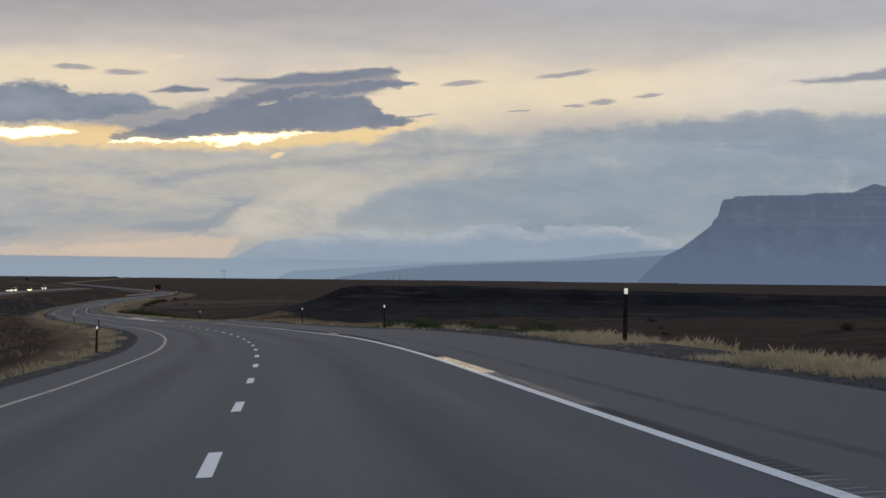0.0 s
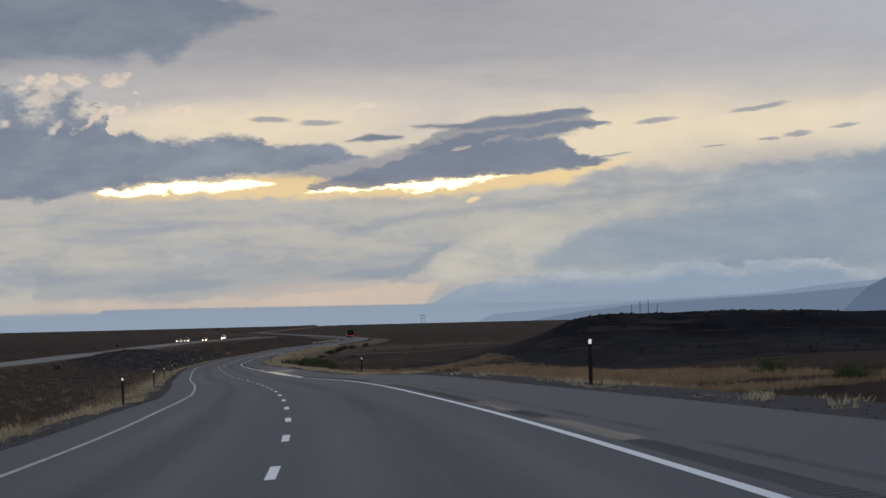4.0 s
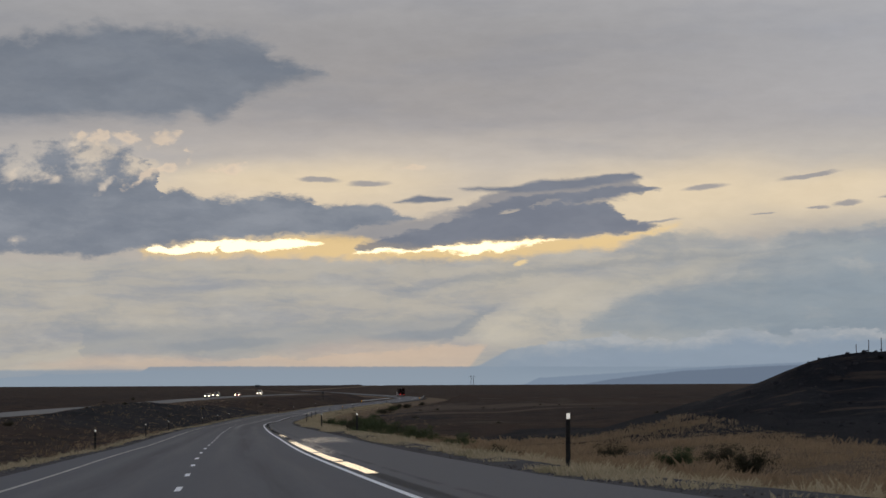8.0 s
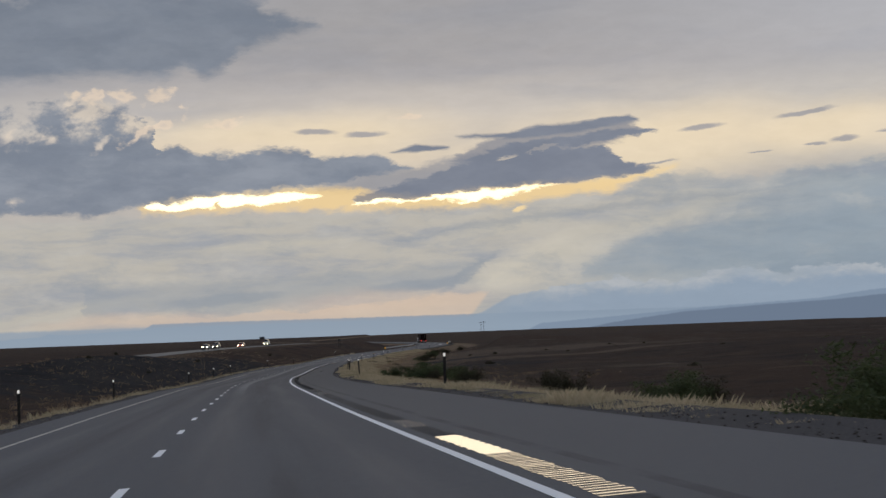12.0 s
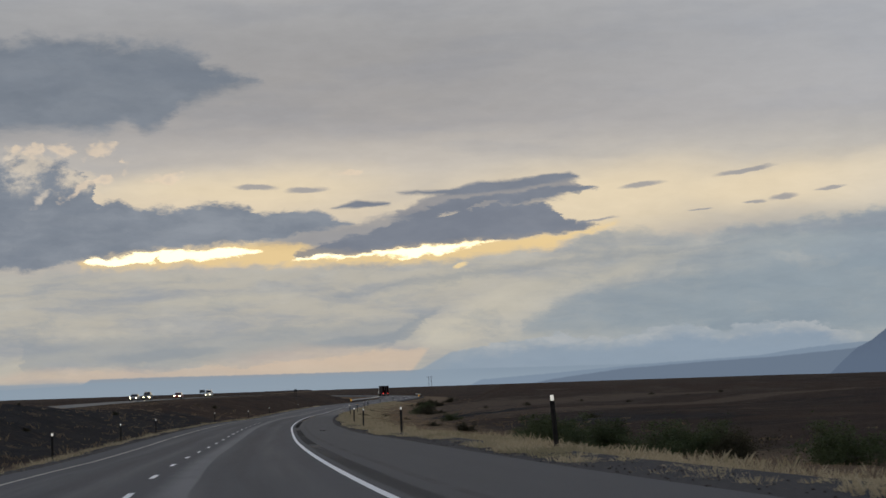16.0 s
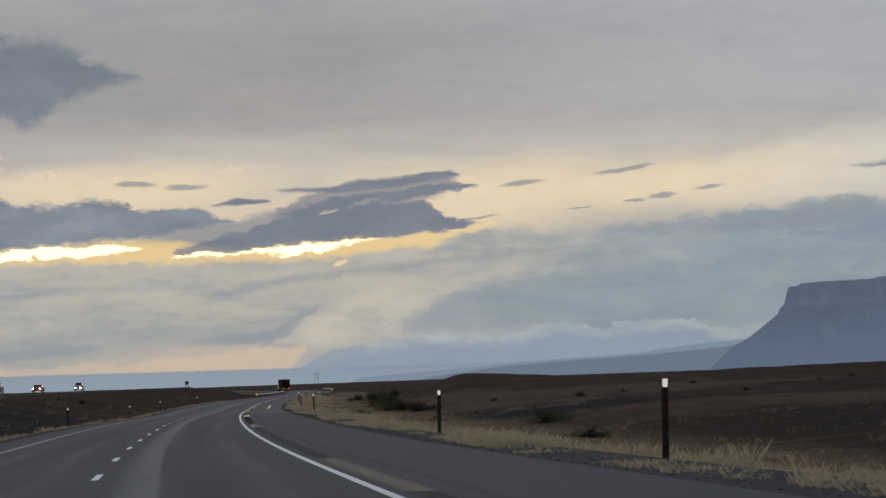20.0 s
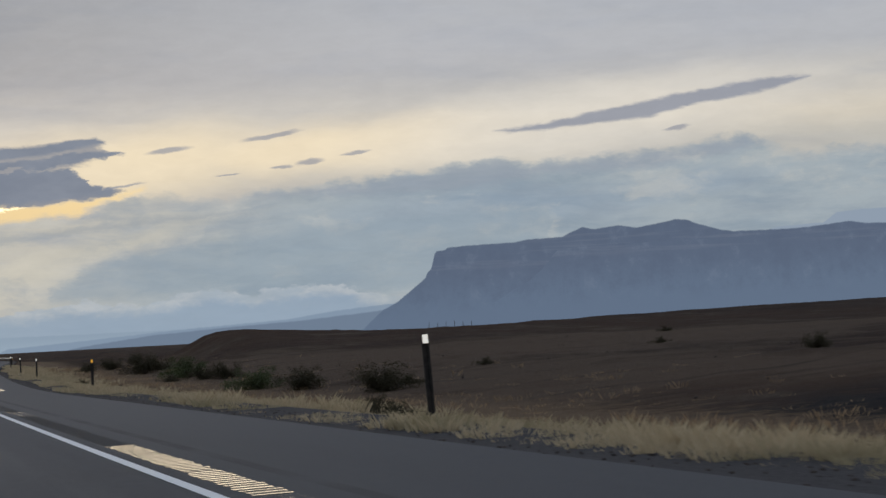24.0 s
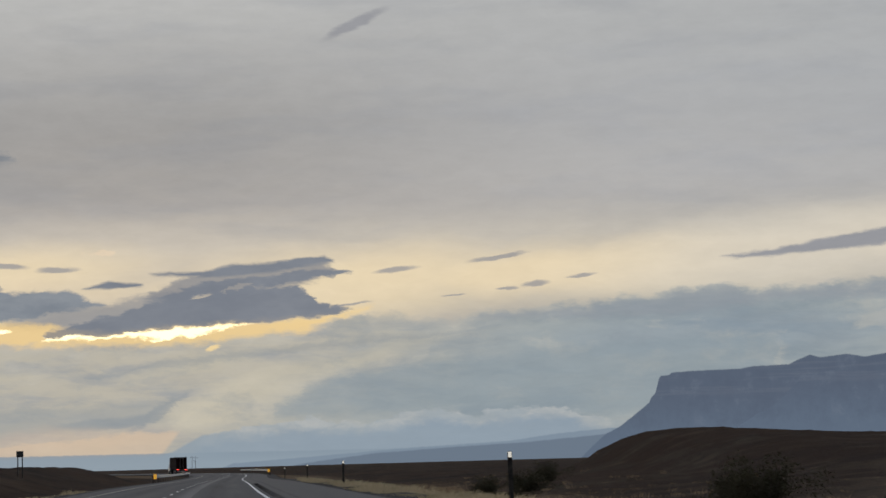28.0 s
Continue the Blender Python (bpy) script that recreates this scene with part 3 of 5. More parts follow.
def asphalt(g):
    uv = g.node("ShaderNodeUVMap").outputs[0]          # u: metres across the lane, v: metres along
    sep = g.node("ShaderNodeSeparateXYZ", Vector=uv)
    u, along = sep.outputs[0], sep.outputs[1]
    long = g.noise(g.vec("MULTIPLY", uv, (1.4, 0.025, 1)), 1.0, 5.0, 0.6)
    grain = g.noise(uv, 45.0, 3.0, 0.7)
    patch = g.noise(g.vec("MULTIPLY", uv, (1.0, 0.25, 1)), 0.7, 5.0, 0.6)
    c = g.mix(g.step(long, 0.35, 0.65), (0.036, 0.038, 0.046), (0.053, 0.055, 0.064))
    c = g.mix(g.math("MULTIPLY", g.step(patch, 0.5, 0.72), 0.45), c, (0.028, 0.028, 0.031))
    speck = g.noise(g.vec("MULTIPLY", uv, (1.0, 0.45, 1)), 7.0, 5.0, 0.75)
    c = g.mix(g.math("MULTIPLY", g.step(speck, 0.35, 0.72), 0.32), c, (0.095, 0.097, 0.104))
    c = g.mix(g.math("MULTIPLY", grain, 0.3), c, (0.095, 0.096, 0.10))
    c = g.mix(g.math("MAXIMUM", g.step(along, 560, 330, 0.08, 0.62), g.step(along, 700, 745, 0.0, 0.4)), c, g.mix(speck, (0.085, 0.089, 0.098), (0.138, 0.141, 0.150)))      # lighter, speckled colour on the first stretch and again past 700 m

    def track(at, w, lo=0.05):
        return g.step(g.math("ABSOLUTE", g.math("SUBTRACT", u, at)), w, lo)

    tracks = g.math("MAXIMUM", g.math("MAXIMUM", track(-0.95, 0.55), track(0.85, 0.55)), g.math("MAXIMUM", track(-4.5, 0.55), track(-2.8, 0.55)))
    c = g.mix(g.math("MULTIPLY", tracks, g.step(long, 0.3, 0.65, 0.1, 0.42)), c, (0.086, 0.088, 0.096))
    oil = g.math("MAXIMUM", track(0.0, 0.6), track(-3.66, 0.6))
    c = g.mix(g.math("MULTIPLY", oil, g.math("MULTIPLY", g.step(long, 0.7, 0.35), 0.5)), c, (0.035, 0.035, 0.038))
    # bleached wheel track on the later stretch, ragged at its edges
    wander = g.math("MULTIPLY", g.math("SUBTRACT", g.noise(g.vec("MULTIPLY", uv, (0.0, 0.05, 0)), 1.0, 3.0), 0.5), 0.35)
    ragged = g.math("MULTIPLY", g.math("SUBTRACT", g.noise(g.vec("MULTIPLY", uv, (3.0, 0.4, 1)), 1.5, 5.0, 0.7), 0.5), 0.25)
    off = g.math("ADD", u, g.math("ADD", g.math("MULTIPLY", wander, 0.5), g.math("MULTIPLY", ragged, 0.25)))
    pale = g.math("MULTIPLY", g.math("MULTIPLY", g.step(off, -0.76, -0.84), g.step(g.math("ADD", off, ragged), -1.62, -1.05)), g.step(along, 430, 500))
    pale = g.math("MULTIPLY", pale, g.step(patch, 0.2, 0.6, 0.55, 1.0))
    c = g.mix(g.math("MULTIPLY", pale, 0.75), c, (0.19, 0.19, 0.195))
    shoulder = g.step(u, 1.95, 2.1)
    c = g.mix(g.math("MULTIPLY", shoulder, 0.55), c, g.mix(g.math("MAXIMUM", g.step(along, 520, 330), g.step(along, 700, 745)), (0.066, 0.065, 0.068), (0.118, 0.114, 0.114)))
    seal = g.step(g.math("ABSOLUTE", g.math("SUBTRACT", g.math("ADD", u, g.math("MULTIPLY", wander, 0.4)), 2.78)), 0.10, 0.06)
    c = g.mix(g.math("MULTIPLY", seal, g.step(patch, 0.35, 0.6, 0.0, 0.6)), c, (0.033, 0.032, 0.033))
    rough = g.math("SUBTRACT", 0.80, g.math("MULTIPLY", tracks, g.math("MULTIPLY", g.step(long, 0.3, 0.7), 0.10)))
    # a film of water left on the outer shoulder after the shower
    pool = g.math("MULTIPLY", g.math("MULTIPLY", g.step(along, 322, 334), g.step(along, 352, 345)), g.math("MULTIPLY", g.step(u, 2.5, 2.9), g.step(u, 5.0, 4.3)))
    beside = g.math("MULTIPLY", g.math("MULTIPLY", g.step(along, 300, 306), g.step(along, 336, 330)), g.math("MULTIPLY", g.step(u, 2.2, 2.4), g.step(u, 3.3, 2.7)))
    pool = g.math("MAXIMUM", pool, g.math("MULTIPLY", beside, 0.9))
    film = g.math("MULTIPLY", pool, g.step(g.noise(g.vec("MULTIPLY", uv, (2.6, 0.3, 1)), 2.2, 6.0, 0.7), 0.40, 0.62))
    thin = g.math("MULTIPLY", g.math("MULTIPLY", g.step(along, 792, 796), g.step(along, 824, 818)), g.step(g.math("ABSOLUTE", g.math("SUBTRACT", u, 3.72)), 0.16, 0.08))
    thin = g.math("MULTIPLY", thin, g.step(g.noise(g.vec("MULTIPLY", uv, (1.0, 0.25, 1)), 1.5, 3.0), 0.42, 0.55))
    film = g.math("MAXIMUM", film, thin)
    rough = g.math("SUBTRACT", rough, g.math("MULTIPLY", film, 0.56))
    return c, rough, g.math("MULTIPLY", grain, g.math("SUBTRACT", 1.0, g.math("MULTIPLY", film, 0.9)))


def soil(g):
    p = position(g)
    zone = g.node("ShaderNodeSeparateColor", Color=g.node("ShaderNodeVertexColor").outputs[0])
    shale, straw, pale = zone.outputs[0], zone.outputs[1], zone.outputs[2]
    big = g.noise(p, 0.012, 5.0, 0.6)
    mid = g.noise(g.vec("MULTIPLY", p, (1, 0.55, 1)), 0.14, 7.0, 0.68)
    fine = g.noise(p, 2.2, 6.0, 0.72)
    c = g.mix(g.step(big, 0.4, 0.62), (0.056, 0.033, 0.023), (0.044, 0.029, 0.023))
    c = g.mix(g.math("MULTIPLY", g.step(mid, 0.5, 0.64), 0.75), c, (0.015, 0.013, 0.013))
    c = g.mix(g.math("MULTIPLY", g.step(mid, 0.45, 0.32), 0.55), c, (0.090, 0.057, 0.039))
    rock = g.mix(g.step(mid, 0.38, 0.62), (0.012, 0.012, 0.015), (0.027, 0.026, 0.028))
    c = g.mix(g.step(g.math("ADD", shale, g.math("MULTIPLY", g.math("SUBTRACT", mid, 0.5), 0.9)), 0.38, 0.62), c, rock)
    c = g.mix(g.math("MULTIPLY", g.step(g.math("ADD", pale, g.math("MULTIPLY", g.math("SUBTRACT", mid, 0.5), 1.4)), 0.4, 0.7), 0.7), c, (0.138, 0.099, 0.071))
    rill = g.noise(g.vec("MULTIPLY", p, (0.05, 0.42, 1)), 1.0, 7.0, 0.7)
    c = g.mix(g.math("MULTIPLY", g.step(rill, 0.54, 0.66), 0.55), c, (0.112, 0.076, 0.053))
    c = g.mix(g.math("MULTIPLY", g.step(rill, 0.44, 0.34), 0.5), c, (0.017, 0.014, 0.013))
    c = g.mix(g.math("MULTIPLY", g.step(fine, 0.52, 0.7), 0.4), c, (0.015, 0.015, 0.013))
    c = g.mix(g.math("MULTIPLY", g.step(fine, 0.43, 0.3), 0.3), c, (0.086, 0.060, 0.043))
    c = g.mix(g.math("MULTIPLY", g.step(g.math("ADD", straw, g.math("MULTIPLY", g.math("SUBTRACT", fine, 0.5), 1.2)), 0.35, 0.75), 0.8), c, (0.21, 0.145, 0.09))
    return c, None, g.math("ADD", fine, mid)


M_ASPHALT = material("asphalt", asphalt, bump=(0.4, 0.012), spec=0.24)
M_SOIL = material("desert_soil", soil, rough=0.95, bump=(0.9, 0.3), spec=0.05)
M_SHALE = material("dark_shale", lambda g: (g.mix(g.step(g.noise(position(g), 0.5, 6.0, 0.65), 0.35, 0.65), (0.022, 0.022, 0.026), (0.055, 0.050, 0.050)), None, g.noise(position(g), 1.5, 5.0)), rough=0.95, bump=(0.8, 0.3), spec=0.1)
M_GRAVEL = material("verge_gravel", lambda g: (g.mix(g.step(g.noise(position(g), 13.0, 5.0, 0.7), 0.35, 0.65), (0.030, 0.028, 0.030), (0.060, 0.055, 0.057)), None, g.noise(position(g), 22.0, 3.0)), rough=0.95, bump=(0.5, 0.02), spec=0.2)
M_PAINT = material("road_paint", lambda g: (g.mix(g.step(g.noise(position(g), 9.0, 5.0, 0.7), 0.58, 0.78), (0.86, 0.87, 0.87), (0.45, 0.45, 0.46)), None, g.noise(position(g), 40.0)), rough=0.6, bump=(0.2, 0.004))
M_OLD_PAINT = material("worn_edge_paint", lambda g: (g.mix(g.step(g.noise(position(g), 3.0, 6.0, 0.7), 0.42, 0.7), (0.50, 0.47, 0.40), (0.16, 0.15, 0.14)), None, g.noise(position(g), 40.0)), rough=0.7, bump=(0.2, 0.004))


# ================= alignment of the highway =================
# lane-centre alignment: curvature (1/km), grade and cross-fall (per cent) every 45 m from s = -45 m
CURVE = [1.2, 0.82, -0.43, -0.65, -0.97, -0.42, -0.42, -0.37, 0.39, -0.12, 0.19, -0.06, 0.62, 0.26, 0.0, 0.38, 0.3, 0.2, 0.19, 0.38, 0.25, 0.22, 0.01, -0.03, 0.05, 0.15, 0.2, -0.3, -0.8]
GRADE = [-1.74, -1.64, -1.54, -1.96, -1.73, -1.57, -2.04, -1.79, -1.41, -1.45, -1.29, -1.39, -1.0, -1.28, -0.75, -0.62, -0.42, -0.6, -0.79, 0.16, 0.05, 0.0, -0.12, -0.32, -0.35, -0.2, 0.0, 0.1, 0.1]
FALL = [4.3, 4.48, 7.89, 8.66, 5.67, 5.34, 7.04, 3.36, 4.5, 5.58, 5.23, 4.26, 4.26, 4.96, 2.58, 1.79, 1.87, 2.21, 2.85, 2.54, 2.02, 1.59, 1.38, 1.15, 0.95, 0.79, 0.66, 0.56, 0.5]
DS = 2.0
S = np.arange(-45.0, 2400.0, DS)
KNOTS = -45.0 + 45.0 * np.arange(len(CURVE))
PSI = np.cumsum(np.interp(S, KNOTS, CURVE) * np.where(S > 1400, 0.0, 1.0)) / 1000 * DS
PSI += YAW0 - np.interp(0, S, PSI)
RX, RY, RZ = np.cumsum(np.sin(PSI)) * DS, np.cumsum(np.cos(PSI)) * DS, np.cumsum(np.interp(S, KNOTS, GRADE) * np.where(S > 1250, 0.0, 1.0)) / 100 * DS
RX, RY, RZ = (a - np.interp(0, S, a) for a in (RX, RY, RZ))
RB = np.interp(S, KNOTS, FALL) / 100


def on_road(s, d, up=0.0):
    """The place d metres to the right of the lane's centre, s metres along it."""
    p = np.interp(s, S, PSI)
    return Vector((np.interp(s, S, RX) + d * math.cos(p), np.interp(s, S, RY) - d * math.sin(p), np.interp(s, S, RZ) + d * np.interp(s, S, RB) + up))


def heading(s):
    return float(np.interp(s, S, PSI))


def smooth(x, lo, hi):
    t = np.clip((x - lo) / (hi - lo), 0, 1)
    return t * t * (3 - 2 * t)


def bump(x, y, cx, cy, rx, ry, turn=0.0):
    c, s_ = math.cos(radians(turn)), math.sin(radians(turn))
    u, v = (x - cx) * c + (y - cy) * s_, -(x - cx) * s_ + (y - cy) * c
    return np.exp(-((u / rx) ** 2 + (v / ry) ** 2))


def ripple(x, y, size, seed):
    """Smooth rolling relief from a few crossed waves, about -1 to 1."""
    r_ = np.random.RandomState(seed)
    z = np.zeros_like(x, dtype=float)
    for k in range(7):
        a, w, ph = r_.uniform(0, math.pi), r_.uniform(0.6, 2.4), r_.uniform(0, 6.28)
        z += np.sin((x * math.cos(a) + y * math.sin(a)) * 6.28 * w / size + ph) / (0.7 + w)
    return z / 2.6


def other_rise(y):
    """Height of the opposite carriageway above this one."""
    return np.interp(y, [0, 480, 600, 700, 800, 900, 1000, 1090, 1200, 1500], [0.2, 0.35, 0.7, 1.15, 1.6, 2.0, 2.35, 2.6, 2.4, 1.0])


def ground_height(x, y):
    x, y = np.asarray(x, float), np.asarray(y, float)
    psi, zr, b = np.interp(y, RY, PSI), np.interp(y, RY, RZ), np.interp(y, RY, RB)
    q = (x - np.interp(y, RY, RX)) * np.cos(psi)
    bed = zr + np.clip(q, -8.0, 6.6) * b - 0.07
    right = np.maximum(q - 6.3, 0)
    left = np.maximum(-7.6 - q, 0)
    bed = bed - 0.10 * np.minimum(right, 9) - 0.14 * np.minimum(left, 12) - 0.03 * smooth(q, 5.0, 6.3)
    away = np.maximum(right, left)
    land = zr + 0.9 + 0.5 * ripple(x, y, 160, 3) * smooth(away, 10, 80) + 1.0 * ripple(x, y, 620, 5) * smooth(away, 60, 300)
    land = land - 0.0016 * np.maximum(y - 1050, 0) * smooth(away, 0, 50)
    # side ditch, cliff-edged mound, later rise on the right
    land = land - 1.6 * smooth(q, 8, 20) * (1 - smooth(q, 26, 60))
    qm = q - 0.2 * np.maximum(y - 389, 0)
    table = np.interp(qm, [22, 26, 33, 36, 38, 39.5, 41, 44, 60, 80, 140, 260], [-0.4, 0.8, 2.5, 3.4, 4.2, 4.9, 5.35, 5.75, 5.75, 5.3, 4.6, 3.5])
    talus = np.interp(y, [325, 345, 381, 387, 402, 440, 480], [-0.2, 0.12, 0.52, 1.0, 1.0, 0.3, -0.2])
    slope_side = np.interp(y, [340, 365, 389, 402, 440], [-0.2, 0.3, 1.0, 1.0, -0.2])
    rim = smooth(qm, 37.5, 39.5)
    land = np.maximum(land, zr + table * (talus * rim + slope_side * (1 - rim)) + 0.12 * ripple(x, y, 17, 9))
    rise = np.interp(q - 0.155 * np.maximum(y - 978, 0), [18, 25, 26.5, 28, 30, 32, 34, 39, 43, 50, 58, 69, 81, 91, 102, 130, 400], [0.3, 0.45, 0.7, 1.65, 2.55, 3.05, 3.1, 2.8, 2.55, 2.1, 1.98, 2.03, 2.25, 2.45, 2.65, 2.9, 3.0])
    k = smooth(y, 880, 980) * (1 - smooth(y, 986, 1100)) * smooth(q, 14, 22)
    land = np.where(q > 8, np.minimum(land, zr + 1.7 - 1.2 * smooth(y, 760, 860)), land)*(y > 560) + land * (y <= 560)
    land = land * (1 - k) + (zr + rise) * k
    land = land + 0.6 * bump(x, y, 90, 720, 90, 130)
    # median: a hollow, further on low mounds; the other carriageway climbs beyond them
    climb = other_rise(y)
    land = land + 0.6 * (climb - 0.2) * smooth(-q, 30, 48) * (1 - smooth(-q, 150, 420))
    land = land - 2.0 * smooth(-q, 8, 16) * (1 - smooth(-q, 26, 40)) * (1 - smooth(y, 440, 560))
    crest = np.interp(y, [460, 540, 600, 640, 720, 770, 830, 900, 1000, 1100, 1250], [-0.6, 0.5, 1.9, 2.5, 2.5, 1.6, 1.3, 1.7, 2.1, 2.3, 1.9])
    mound = zr + (crest + 0.35 * ripple(x, y, 60, 17) + 0.2 * ripple(x, y, 23, 19)) * smooth(-q, 10, 23)
    k = smooth(-q, 9, 14) * (1 - smooth(-q, 30, 41)) * smooth(y, 440, 560)
    land = land * (1 - k) + mound * k
    w = smooth(away, 3, 24)
    z = bed * (1 - w) + land * w
    # bed of the other carriageway
    o = np.abs(q + 47)
    other = zr + climb
    k = 1 - smooth(o, 7, 16)
    return z * (1 - k) + (other - 0.08) * k


def mesh_object(name, verts, faces, mat, parent=None, label="", uv=None):
    me = bpy.data.meshes.new(name)
    me.from_pydata([tuple(map(float, v)) for v in verts], [], faces)
    me.materials.append(mat)
    if uv is not None:
        lay = me.uv_layers.new()
        idx = np.empty(len(me.loops), dtype=int)
        me.loops.foreach_get("vertex_index", idx)
        lay.data.foreach_set("uv", np.asarray(uv, float)[idx].ravel())
    ob = new(name, me)
    if parent is not None:
        ob.parent = parent
    if label:
        ob["label"] = label
    return ob


def sheet(rows, cols, flip=False):
    f = []
    for i in range(rows - 1):
        for j in range(cols - 1):
            a = i * cols + j
            f.append((a, a + 1, a + cols + 1, a + cols) if not flip else (a, a + cols, a + cols + 1, a + 1))
    return f


def build_ground():
    ys = np.concatenate([np.arange(-80, 1250, 3.0), np.geomspace(1254, 4950, 60)])
    half = np.concatenate([np.arange(0, 60, 1.5), np.geomspace(60, 260, 45)[0:], np.geomspace(270, 4200, 40)])
    qs = np.concatenate([-half[:0:-1], half])
    Yg, Qg = np.meshgrid(ys, qs, indexing="ij")
    Xg = np.interp(Yg, RY, RX) + Qg
    Zg = ground_height(Xg, Yg)
    fine = np.random.RandomState(4).normal(0, 1, Zg.shape)
    Zg = Zg + 0.05 * fine * smooth(np.abs(Qg), 9, 25) * (1 - smooth(np.abs(Qg), 150, 400))
    v = np.stack([Xg, Yg, Zg], -1).reshape(-1, 3)
    ob = mesh_object("ground", v, sheet(len(ys), len(qs)), M_SOIL)
    qq = Qg * np.cos(np.interp(Yg, RY, PSI))
    shale = smooth(qq, 19, 27) * smooth(Yg, 318, 346) * (1 - smooth(Yg + 0.0 * qq, 400, 470)) + 0.9 * smooth(qq, 60, 90) * bump(Xg, Yg, 150, 470, 120, 60)
    shale = shale + 0.75 * bump(Xg, Yg, 26, 400, 60, 26) + 0.45 * bump(Xg, Yg, 70, 600, 20, 60) + 0.35 * bump(Xg, Yg, 60, 760, 10, 40) + 0.85 * bump(Xg, Yg, -14, 722, 10, 26) + 0.6 * bump(Xg, Yg, -8, 625, 12, 45) + 0.7 * bump(Xg, Yg, 120, 250, 200, 14) + 0.95 * bump(Xg, Yg, -56, 690, 20, 190)
    straw = smooth(qq, 6.0, 7.0) * (1 - smooth(qq, 12, 22)) * 0.8 + smooth(qq, 8, 12) * (1 - smooth(qq, 24, 34)) * (1 - smooth(Yg, 335, 380)) * 0.95
    straw = straw * (1 - 0.75 * smooth(Yg, 56, 72) * (1 - smooth(Yg, 225, 285)))
    straw = straw + smooth(-qq, 7.6, 8.4) * (1 - smooth(-qq, 10, 15)) * 0.8 + 0.5 * smooth(-qq, 30, 38) * (1 - smooth(-qq, 42, 60))
    pale = 0.42 * smooth(qq, 9, 14) * smooth(Yg, 705, 750) * (1 - smooth(Yg, 960, 1040)) + 0.35 * bump(Xg, Yg, -12, 765, 9, 40) + 0.75 * bump(Xg, Yg, 5, 690, 40, 26, 20) + 0.6 * bump(Xg, Yg, 12, 850, 34, 40) + 0.55 * bump(Xg, Yg, 70, 170, 60, 12) + 0.5 * bump(Xg, Yg, -2, 520, 22, 40)
    zones = np.stack([shale, straw, pale, np.ones_like(pale)], -1).reshape(-1, 4).clip(0, 1)
    ob.data.color_attributes.new("zones", "FLOAT_COLOR", "POINT").data.foreach_set("color", zones.astype(np.float32).ravel())
    ob.data.polygons.foreach_set("use_smooth", [True] * len(ob.data.polygons))
    return tagged(ob, "brown desert plain of bare soil and dark shale", "ground", kind="structure")


ground = build_ground()


def strip(name, d0, d1, s0, s1, up, mat, parent=None, step=4.0, across=2, drop=0.0, shift=0.0):
    """A ribbon on the road between two offsets, with thickness drop."""
    ss = np.linspace(s0, s1, max(2, int((s1 - s0) / step) + 1))
    dd = np.linspace(d0, d1, across)
    v, uv = [], []
    for s in ss:
        for d in dd:
            v.append(on_road(s, d + shift, up))
            uv.append((d, s))
    f = sheet(len(ss), across)
    if drop:
        n = len(v)
        for i in range(len(ss)):
            for d in (dd[0], dd[-1]):
                v.append(on_road(ss[i], d + shift, up - drop))
                uv.append((d, ss[i]))
        for i in range(len(ss) - 1):
            a, b_ = i * across, (i + 1) * across
            f.append((a, b_, n + 2 * i + 2, n + 2 * i))
            f.append((a + across - 1, n + 2 * i + 1, n + 2 * i + 3, b_ + across - 1))
    return mesh_object(name, v, f, mat, parent, uv=uv)


road = tagged(strip("road", -7.0, 5.0, -44, 2300, 0.0, M_ASPHALT, step=3.0, across=13, drop=0.12), "grey asphalt highway with two lanes and wide shoulder", "road", kind="structure")
verge = tagged(strip("verge_right", 4.99, 6.5, -44, 1500, -0.035, M_GRAVEL, step=3.0, across=3, drop=0.1), "strip of dark loose gravel beside the asphalt", "gravel verge", kind="structure")
tagged(strip("verge_left", -8.2, -6.99, -44, 1500, -0.035, M_GRAVEL, step=3.0, across=3, drop=0.1), "strip of dark loose gravel along the median", "gravel verge", kind="structure")
tagged(strip("edge_line_right", 1.775, 1.895, -40, 1500, 0.005, M_PAINT, step=3.0), "solid white edge line painted on asphalt", "road marking", kind="structure")
tagged(strip("edge_line_left", -5.56, -5.43, -40, 1500, 0.005, M_OLD_PAINT, step=3.0), "worn pale yellow edge line beside the median", "road marking", kind="structure")
dashes = tagged(new("lane_line"), "broken white line of painted dashes between the lanes", "road marking", kind="structure")
for c in [271.4 - 11.02 * k for k in range(1, 28)] + [271.4 + 11.83 * k for k in range(80)]:
    strip("dash", -1.885, -1.765, c - 1.5, c + 1.5, 0.006, M_PAINT, dashes, step=1.0)


def opposite_place(s, d, up):
    p = np.interp(s, S, PSI)
    y = np.interp(s, S, RY) - d * math.sin(p)
    return Vector((np.interp(s, S, RX) + d * math.cos(p), y, np.interp(s, S, RZ) + other_rise(y) + up))


def build_opposite():
    ss, dd = np.arange(-40, 1300, 6.0), np.linspace(-52.5, -41.5, 5)
    v = [opposite_place(s, d, 0.06) for s in ss for d in dd]
    mat = material("pale_worn_asphalt", lambda g: g.mix(g.noise(position(g), 0.4), (0.075, 0.072, 0.07), (0.115, 0.11, 0.105)), rough=0.7)
    return tagged(mesh_object("road_opposite", v, sheet(len(ss), 5), mat), "pale asphalt carriageway for oncoming traffic beyond the median", "road", kind="structure")


build_opposite()


def part(name, bm, mat, parent, label=""):
    me = bpy.data.meshes.new(name)
    bm.to_mesh(me)
    bm.free()
    me.materials.append(mat)
    ob = new(name, me)
    ob.parent = parent
    if label:
        ob["label"] = label
    return ob


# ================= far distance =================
M_FAR = bpy.data.materials.new("painted_haze_rock")


